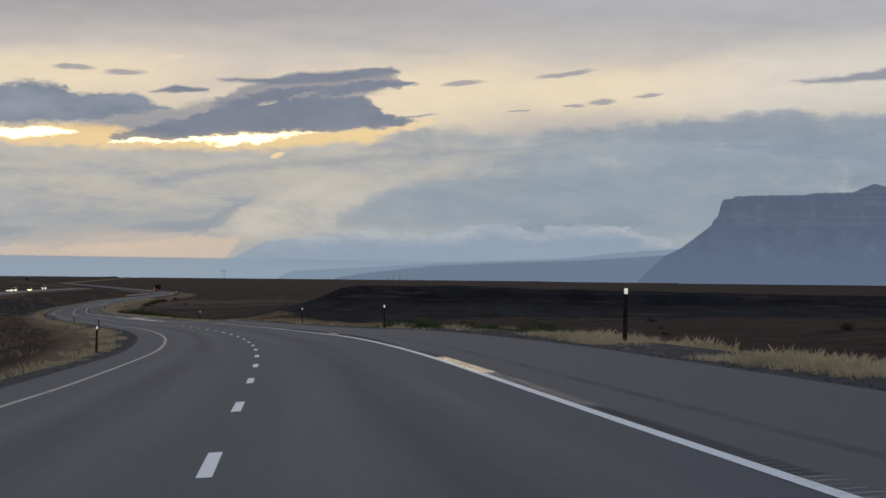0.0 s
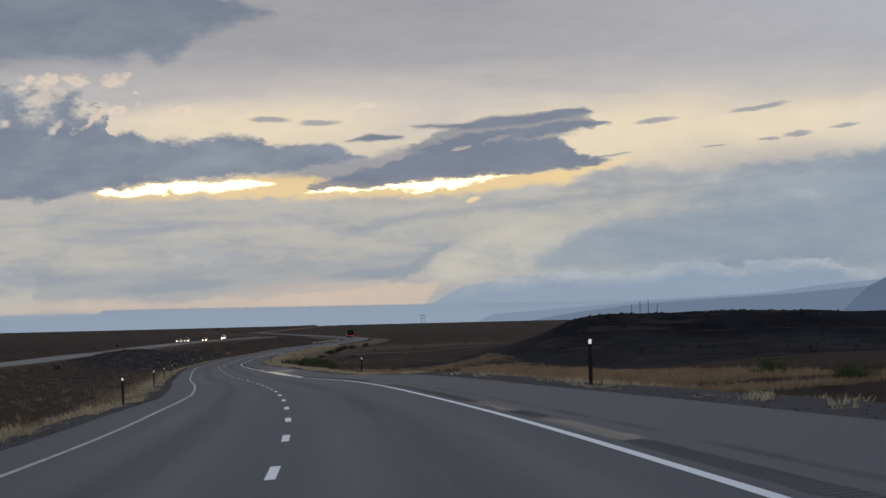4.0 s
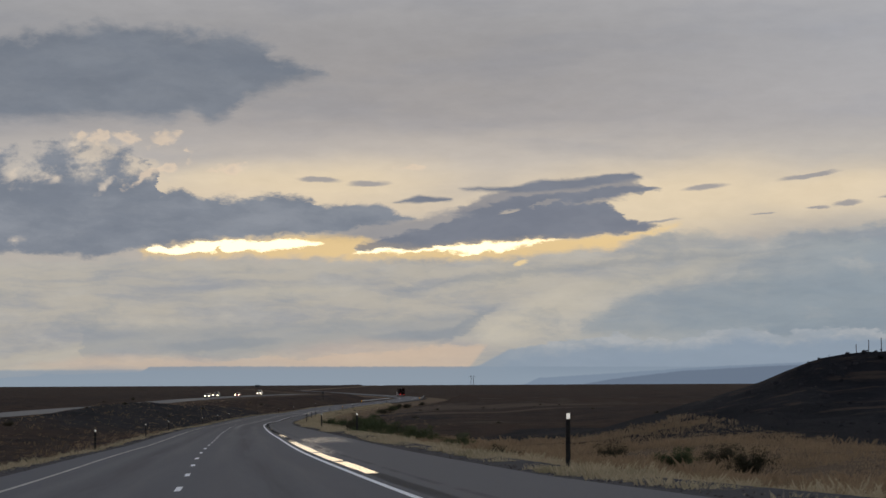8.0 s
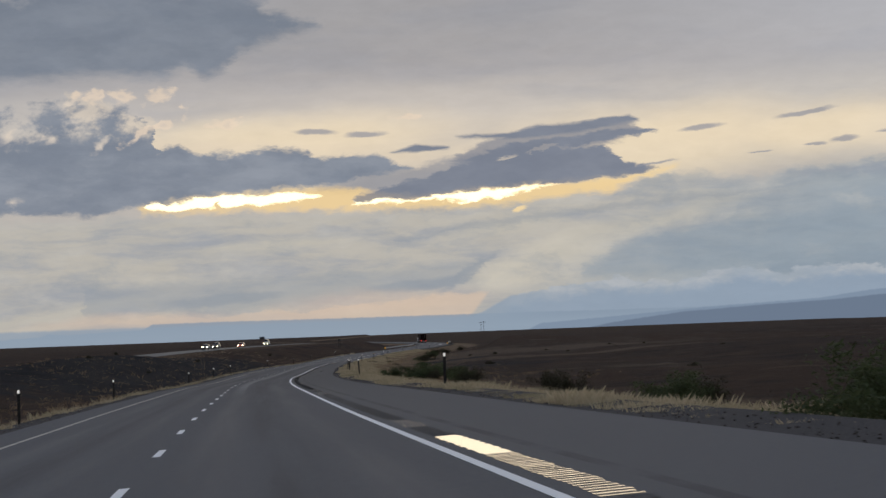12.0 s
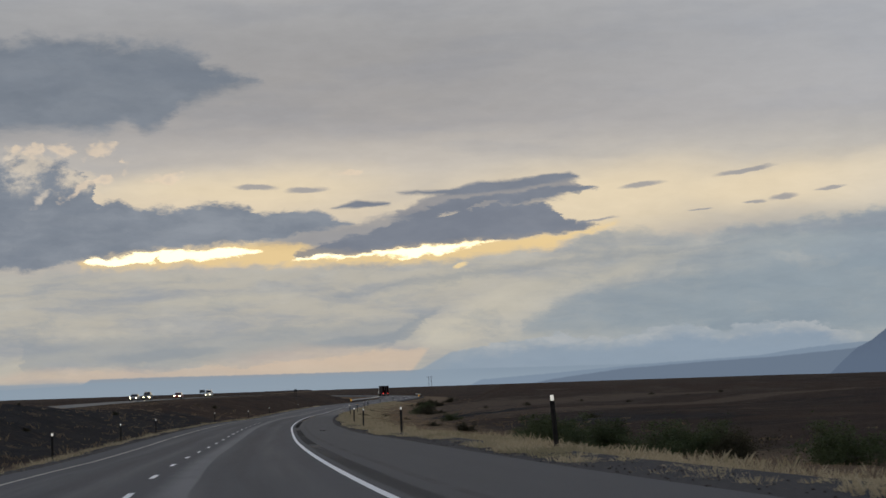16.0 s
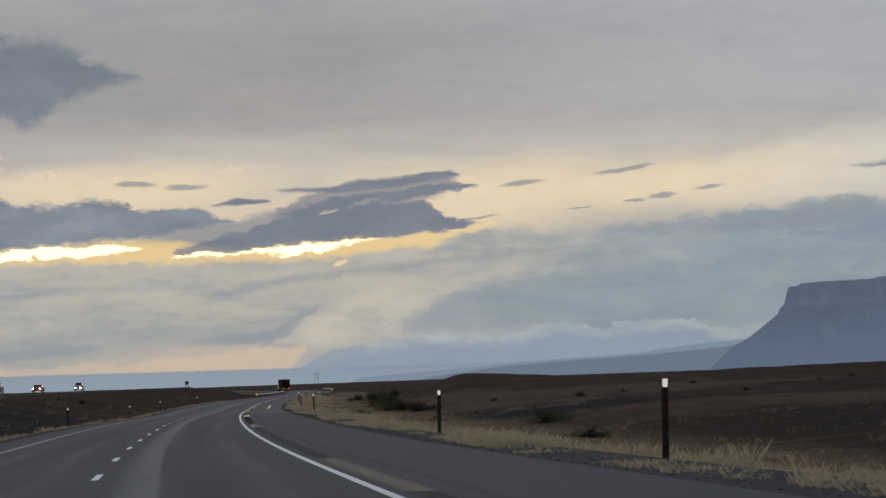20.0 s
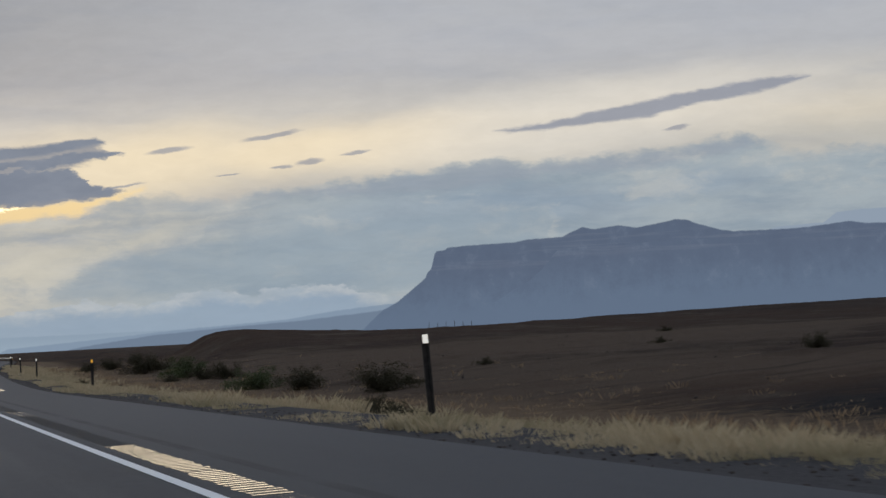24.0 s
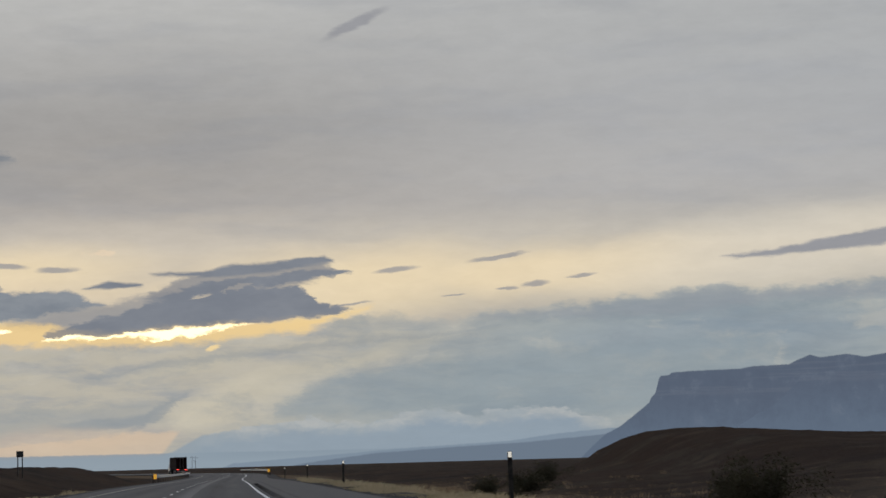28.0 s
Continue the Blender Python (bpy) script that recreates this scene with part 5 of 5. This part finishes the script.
# ================= loose stones along the verges =================
def stones(name, label, count, s_range, d_range, size, mat, seed):
    r_ = np.random.RandomState(seed)
    ss, dd = r_.uniform(*s_range, count), r_.uniform(*d_range, count)
    x, y = places(ss, dd)
    fall = np.interp(ss, S, RZ) + dd * np.interp(ss, S, RB) - 0.03
    z = np.where(np.abs(dd) < 8.5, np.maximum(fall, ground_height(x, y)), ground_height(x, y))
    cube = np.array([(-1, -1, -1), (1, -1, -1), (1, 1, -1), (-1, 1, -1), (-0.7, -0.6, 0.6), (0.6, -0.7, 0.8), (0.7, 0.6, 0.7), (-0.5, 0.7, 0.9)])
    v = (cube[None] * r_.uniform(0.5, 1.2, (count, 8, 3))) * (size * r_.uniform(0.4, 1.4, count) ** 1.5)[:, None, None]
    a = r_.uniform(0, 6.28, count)
    rx_, ry_ = v[..., 0] * np.cos(a)[:, None] - v[..., 1] * np.sin(a)[:, None], v[..., 0] * np.sin(a)[:, None] + v[..., 1] * np.cos(a)[:, None]
    v = np.stack([rx_ + x[:, None], ry_ + y[:, None], v[..., 2] * 0.7 + z[:, None] + size * 0.15], -1).reshape(-1, 3)
    tri = np.array([(4, 5, 6), (4, 6, 7), (0, 1, 5), (0, 5, 4), (1, 2, 6), (1, 6, 5), (2, 3, 7), (2, 7, 6), (3, 0, 4), (3, 4, 7)])
    tris = (tri[None] + (np.arange(count) * 8)[:, None, None]).reshape(-1, 3)
    return tagged(new(name, numpy_mesh(name, v, tris, mat)), label, "stones", kind="stuff")


M_STONE = material("loose_stone", lambda g: g.mix(g.node("ShaderNodeNewGeometry").outputs["Random Per Island"], (0.034, 0.028, 0.025), (0.085, 0.068, 0.058)), rough=0.95, spec=0.1)
stones("verge_stones", "loose dark stones on the gravel verge", 9000, (-10, 960), (5.05, 6.1), 0.014, M_STONE, 51)
stones("verge_stones", "loose dark stones along the median edge", 6000, (20, 930), (-8.3, -7.05), 0.018, M_STONE, 52)
stones("clods", "dark clods and rocks scattered over the desert slope", 2500, (60, 1000), (9, 70), 0.045, M_STONE, 53)
stones("clods", "dark clods and rocks scattered in the median", 2000, (60, 950), (-40, -9), 0.045, M_STONE, 54)

stones("cliff_blocks", "dark broken blocks of shale along the rim of the mound", 120, (380, 388), (38.5, 74), 0.14, M_SHALE, 55)
stones("cliff_blocks", "dark fallen blocks of shale on the slope of the mound", 260, (345, 384), (27, 70), 0.16, M_SHALE, 56)


# ================= guard rails at the bridge =================
M_GALV = material("galvanised_steel", lambda g: g.mix(g.step(g.noise(position(g), 2.0, 5.0), 0.35, 0.65), (0.38, 0.39, 0.40), (0.55, 0.56, 0.57)), rough=0.45, metal=0.6)
M_TIMBER = material("weathered_timber", lambda g: g.mix(g.noise(g.vec("MULTIPLY", position(g), (4, 4, 0.6)), 6.0, 5.0), (0.06, 0.05, 0.042), (0.14, 0.12, 0.10)), rough=0.9)


def build_rail(label, s0, s1, d, marker):
    """W-beam rail on blocked-out posts with an end terminal."""
    base = on_road(s0, d)
    base.z = float(ground_height(base.x, base.y))
    thing = tagged(new("guard_rail"), label, "guard rail", group="bridge guard rails")
    thing.location = base
    side = 1 if d < 0 else -1
    section = [(0.0, 0.50), (0.045, 0.55), (0.045, 0.60), (0.0, 0.655), (0.045, 0.71), (0.045, 0.76), (0.0, 0.81)]
    v, f, ss = [], [], np.arange(s0, s1, 4.0)
    for s in ss:
        for off, h in section:
            v.append(on_road(s, d + side * off, h) - base)
    f = sheet(len(ss), len(section))
    mesh_object("beam", v, f, M_GALV, thing, "corrugated galvanised beam")
    first = None
    for s in ss[::2]:
        p = on_road(s, d - side * 0.16) - base
        if first is None:
            post = mesh_object("post", *block(0.075, 0.1, -0.5, 0.84), M_TIMBER, thing)
            first = post
        else:
            post = new("post", first.data)
            post.parent = thing
        post.matrix_basis = pose(*p, 0, 0, -math.degrees(heading(s)))
    end = on_road(s0, d + side * 0.08) - base
    plate = mesh_object("end_marker", *block(0.16, 0.02, 0.42, 0.92), M_AMBER if marker else M_GALV, thing, "amber reflective end plate" if marker else "steel end plate")
    plate.matrix_basis = pose(*end, 0, 0, -math.degrees(heading(s0)))
    return thing


def block(hx, hy, z0, z1):
    v = [(x, y, z) for z in (z0, z1) for x, y in ((-hx, -hy), (hx, -hy), (hx, hy), (-hx, hy))]
    return v, [(3, 2, 1, 0), (4, 5, 6, 7), (0, 1, 5, 4), (1, 2, 6, 5), (2, 3, 7, 6), (3, 0, 4, 7)]


build_rail("galvanised guard rail with amber end plate beside the median", 1058, 1200, -7.5, True)
build_rail("galvanised guard rail along the outer shoulder before the bridge", 1190, 1300, 5.6, True)


# ================= signs, fence posts, pylon =================
M_SIGN_BACK = material("sign_back_metal", lambda g: g.mix(g.noise(position(g), 3.0), (0.05, 0.055, 0.06), (0.09, 0.095, 0.10)), rough=0.5, metal=0.5)


def build_sign(label, x, y, w, h, rise, turn):
    z = float(ground_height(x, y))
    thing = tagged(new("road_sign"), label, "sign", group="far road signs")
    thing.matrix_basis = pose(x, y, z, 0, 0, turn)
    for k in (-1, 1):
        post = mesh_object("post", *block(0.06, 0.06, -0.4, rise + h), M_POST, thing)
        post.location = (k * w * 0.32, 0.08, 0)
    mesh_object("panel", *block(w / 2, 0.02, rise, rise + h), M_SIGN_BACK, thing, "dark back of the sign panel")
    for k in (0.25, 0.75):
        stiff = mesh_object("stiffener", *block(w * 0.46, 0.025, -0.04, 0.04), M_POST, thing)
        stiff.location = (0, -0.045, rise + h * k)
    return thing


x, y = places(1079, -23.6)
build_sign("small dark road sign seen from behind in the median", float(x), float(y), 0.8, 0.7, 2.4, -math.degrees(heading(1079)))
build_sign("dark billboard standing far out on the plain", -148, 2010, 3.6, 1.8, 2.6, 4)
for k, (s, d) in enumerate((979, 58.5 + 1.1 * j) for j in range(6)):
    x, y = places(s, d)
    z = float(ground_height(x, y))
    bm = bmesh.new()
    bmesh.ops.create_cone(bm, cap_ends=True, segments=7, radius1=0.04, radius2=0.03, depth=(1.2, 1.0, 1.1, 1.25, 1.0, 1.05)[k])
    for q in bm.verts:
        q.co.x += 0.02 * q.co.z * math.sin(k * 2.1)
    me = bpy.data.meshes.new("fence_post")
    bm.to_mesh(me)
    bm.free()
    me.materials.append(M_TIMBER)
    ob = new("fence_post", me)
    ob.matrix_basis = pose(float(x), float(y), z + 0.12, random.uniform(-3, 3), random.uniform(-4, 4), 0)
    tagged(ob, "weathered wooden fence post on the brown rise", "fence post", group="fence posts on the rise")


for x, top in ((35.6, 0.5), (36.8, 0.92), (38.0, 1.11), (39.3, 0.51)):
    z = float(ground_height(x, 445))
    bm = bmesh.new()
    bmesh.ops.create_cone(bm, cap_ends=True, segments=8, radius1=0.06, radius2=0.04, depth=top - z + 0.4)
    thing = tagged(new("utility_pole"), "bare weathered wooden utility pole behind the dark mound", "utility pole", group="poles behind the mound")
    thing.location = (x, 445, z)
    part("pole", bm, M_TIMBER, thing).location = (0, 0, (top - z - 0.4) / 2)


def build_pylon(x, y, height):
    z = float(ground_height(x, y))
    thing = tagged(new("power_pylon"), "distant two-legged power line pylon on the plain", "pylon")
    thing.location = (x, y, z)
    for k in (-1, 1):
        bm = bmesh.new()
        bmesh.ops.create_cone(bm, cap_ends=True, segments=6, radius1=0.35, radius2=0.2, depth=height)
        part("leg", bm, M_TIMBER, thing).location = (k * 2.2, 0, height / 2)
    mesh_object("crossarm", *block(5.5, 0.2, height - 2.2, height - 1.7), M_TIMBER, thing)
    brace = mesh_object("brace", *block(3.4, 0.12, -0.15, 0.15), M_TIMBER, thing)
    brace.matrix_basis = pose(0, 0.3, height * 0.62, 0, 42, 0)


build_pylon(44, 3960, 17)

# ================= scrap and seam on the asphalt =================
def build_scrap(s, d):
    """A curled strip of torn tyre tread lying on the shoulder."""
    v, f = [], []
    for i in range(9):
        a = i / 8
        for w in (-0.05, 0.05):
            for h in (0.0, 0.02):
                v.append((0.32 * (a - 0.5), w + 0.05 * math.sin(a * 5), 0.006 + h + 0.05 * (2 * a - 1) ** 2))
    for i in range(8):
        q = 4 * i
        for a, b in ((0, 1), (1, 3), (3, 2), (2, 0)):
            f.append((q + a, q + 4 + a, q + 4 + b, q + b))
    f += [(0, 1, 3, 2), (32, 34, 35, 33)]
    ob = mesh_object("tyre_scrap", v, f, material("torn_rubber", lambda g: g.mix(g.noise(position(g), 30.0), (0.010, 0.010, 0.010), (0.022, 0.021, 0.020)), rough=0.85))
    ob.matrix_basis = pose(*on_road(s, d, 0.0), 0, 0, 12)
    return tagged(ob, "black curled scrap of tyre tread on the asphalt shoulder", "tyre scrap")


build_scrap(591.0, 3.59)
seam = [on_road(s, 0.6 + 0.022 * (s - 766) + 0.006 * math.sin(s * 0.9) + w, 0.005) for s in np.arange(765, 792, 1.0) for w in (-0.011, 0.011)]
tagged(mesh_object("pale_seam", seam, sheet(len(seam) // 2, 2), M_PAINT), "thin pale sealed seam running along the lane", "road seam", kind="structure")


# ================= vehicles =================
M_TYRE = material("tyre_rubber", lambda g: g.mix(g.noise(position(g), 12.0), (0.012, 0.012, 0.012), (0.03, 0.03, 0.03)), rough=0.85)
M_RIM = material("wheel_steel", lambda g: g.mix(g.noise(position(g), 12.0), (0.3, 0.3, 0.3), (0.45, 0.45, 0.45)), rough=0.4, metal=0.8)
M_GLASS = material("dark_car_glass", lambda g: g.mix(g.noise(position(g), 1.0), (0.012, 0.014, 0.016), (0.02, 0.022, 0.025)), rough=0.08)


def lamp_material(name, color, glow):
    m = bpy.data.materials.new(name)
    m.use_nodes = True
    b = m.node_tree.nodes["Principled BSDF"]
    b.inputs["Base Color"].default_value = (*color, 1)
    b.inputs["Emission Color"].default_value, b.inputs["Emission Strength"].default_value = (*color, 1), glow
    return m


M_HEAD = lamp_material("lit_headlight", (1.0, 0.80, 0.50), 14.0)
M_TAIL = lamp_material("lit_tail_light", (1.0, 0.06, 0.05), 2.5)


def add_wheel(thing, x, y, radius, width):
    bm = bmesh.new()
    bmesh.ops.create_cone(bm, cap_ends=True, segments=18, radius1=radius, radius2=radius, depth=width)
    bmesh.ops.bevel(bm, geom=[e for e in bm.edges if abs(e.verts[0].co.z - e.verts[1].co.z) < 1e-4], offset=width * 0.15, segments=2, affect="EDGES")
    bmesh.ops.rotate(bm, verts=bm.verts, matrix=Matrix.Rotation(radians(90), 3, "Y"))
    wheel = part("wheel", bm, M_TYRE, thing, "black rubber tyre")
    wheel.location = (x, y, radius)
    bm = bmesh.new()
    bmesh.ops.create_cone(bm, cap_ends=True, segments=14, radius1=radius * 0.55, radius2=radius * 0.5, depth=width + 0.02)
    bmesh.ops.rotate(bm, verts=bm.verts, matrix=Matrix.Rotation(radians(90), 3, "Y"))
    part("rim", bm, M_RIM, wheel)


def loft(outline, half, taper=0.0):
    """Side outline (y, z) drawn across the width, tucked in towards the top, with rounded edges."""
    bm = bmesh.new()
    top = max(z for _, z in outline)
    rows = [[bm.verts.new((k * (half - taper * max(z - 0.8, 0) / max(top - 0.8, 0.1)), y, z)) for y, z in outline] for k in (-1, 1)]
    bm.faces.new(rows[0])
    bm.faces.new(rows[1][::-1])
    n = len(outline)
    for i in range(n):
        bm.faces.new((rows[0][i], rows[1][i], rows[1][(i + 1) % n], rows[0][(i + 1) % n])[::-1])
    bmesh.ops.recalc_face_normals(bm, faces=bm.faces)
    bmesh.ops.bevel(bm, geom=bm.edges[:], offset=0.05, segments=2, affect="EDGES")
    return bm


def build_car(name, label, paint, place, turn, tall=1.0, head=True):
    """Front faces -y. Body, glasshouse, wheels and lamps."""
    thing = tagged(new(name), label, "car", group="cars on the highway")
    thing.matrix_basis = pose(*place, 0, 0, turn)
    mat = material("car_paint", lambda g: g.mix(g.noise(position(g), 3.0), paint, tuple(c * 0.8 for c in paint)), rough=0.3)
    part("body", loft([(-2.2, 0.35), (-2.25, 0.62), (-2.1, 0.82 * tall), (-0.95, 0.95 * tall), (2.1, 1.0 * tall), (2.25, 0.7), (2.2, 0.35)], 0.9), mat, thing)
    part("glasshouse", loft([(-1.0, 0.9 * tall), (-0.25, 1.42 * tall), (1.2, 1.46 * tall), (1.95, 0.95 * tall)], 0.82, 0.16), M_GLASS, thing, "dark tinted windows")
    part("roof", loft([(-0.3, 1.40 * tall), (-0.2, 1.46 * tall), (1.15, 1.5 * tall), (1.25, 1.43 * tall)], 0.68), mat, thing)
    for x in (-0.82, 0.82):
        for y in (-1.4, 1.4):
            add_wheel(thing, x, y, 0.34, 0.22)
    for x in (-0.62, 0.62):
        light = mesh_object("headlight", *block(0.16, 0.04, 0.62, 0.78), M_HEAD if head else M_GLASS, thing)
        light.location = (x, -2.25, 0)
        light = mesh_object("tail_light", *block(0.14, 0.04, 0.66, 0.84), M_TAIL, thing)
        light.location = (x, 2.26, 0)
    return thing


for s, d, paint, tall in ((958, -48.8, (0.25, 0.25, 0.25), 1.0), (976, -48.6, (0.08, 0.09, 0.1), 1.25), (1003, -45.2, (0.35, 0.04, 0.03), 1.0), (1092, -48.8, (0.6, 0.6, 0.58), 1.3)):
    p = opposite_place(s, d, 0.06)
    build_car("oncoming_car", "oncoming car with lit headlights on the opposite carriageway", paint, p, -math.degrees(heading(s)), tall)

def build_truck(place, turn):
    """Box trailer seen from behind, drawn by a tractor; front faces +y."""
    thing = tagged(new("semi_truck"), "dark box truck with white tractor cab and red tail lights", "truck")
    thing.matrix_basis = pose(*place, 0, 0, turn)
    red = material("dark_trailer_paint", lambda g: g.mix(g.noise(position(g), 0.8), (0.012, 0.005, 0.005), (0.022, 0.008, 0.008)), rough=0.8, spec=0.1)
    white = material("white_cab_paint", lambda g: g.mix(g.noise(position(g), 0.8), (0.6, 0.6, 0.6), (0.75, 0.75, 0.75)), rough=0.3)
    mesh_object("trailer_box", *block(1.28, 6.5, 1.15, 4.05), red, thing)
    for k in (-1, 1):
        door = mesh_object("rear_door", *block(0.60, 0.03, 1.25, 3.95), red, thing)
        door.location = (k * 0.63, -6.54, 0)
        bar = mesh_object("lock_rod", *block(0.02, 0.02, 1.2, 4.0), M_RIM, door)
        bar.location = (-k * 0.25, -0.05, 0)
        lamp = mesh_object("tail_light", *block(0.22, 0.04, 0.95, 1.15), M_TAIL, thing)
        lamp.location = (k * 0.95, -6.56, 0)
        flap = mesh_object("mud_flap", *block(0.3, 0.015, 0.2, 0.95), M_TYRE, thing)
        flap.location = (k * 0.95, -6.3, 0)
        for y in (-5.6, -4.3, 5.0, 6.2, 9.6):
            add_wheel(thing, k * 1.0, y, 0.5, 0.5)
    mesh_object("bumper_bar", *block(1.15, 0.06, 0.5, 0.65), M_RIM, thing).location = (0, -6.5, 0)
    mesh_object("chassis", *block(0.5, 8.6, 0.8, 1.1), M_POST, thing).location = (0, 1.9, 0)
    part("cab", loft([(7.0, 0.9), (7.0, 3.9), (8.4, 3.8), (9.0, 2.4), (10.4, 2.1), (10.6, 0.7)], 1.2, 0.1), white, thing, "white tractor cab")
    part("windscreen", loft([(8.46, 3.6), (8.5, 3.65), (9.06, 2.5), (9.0, 2.45)], 1.0), M_GLASS, thing)
    return thing


p = on_road(1378, -0.2)
build_truck(p, -math.degrees(heading(1378)))
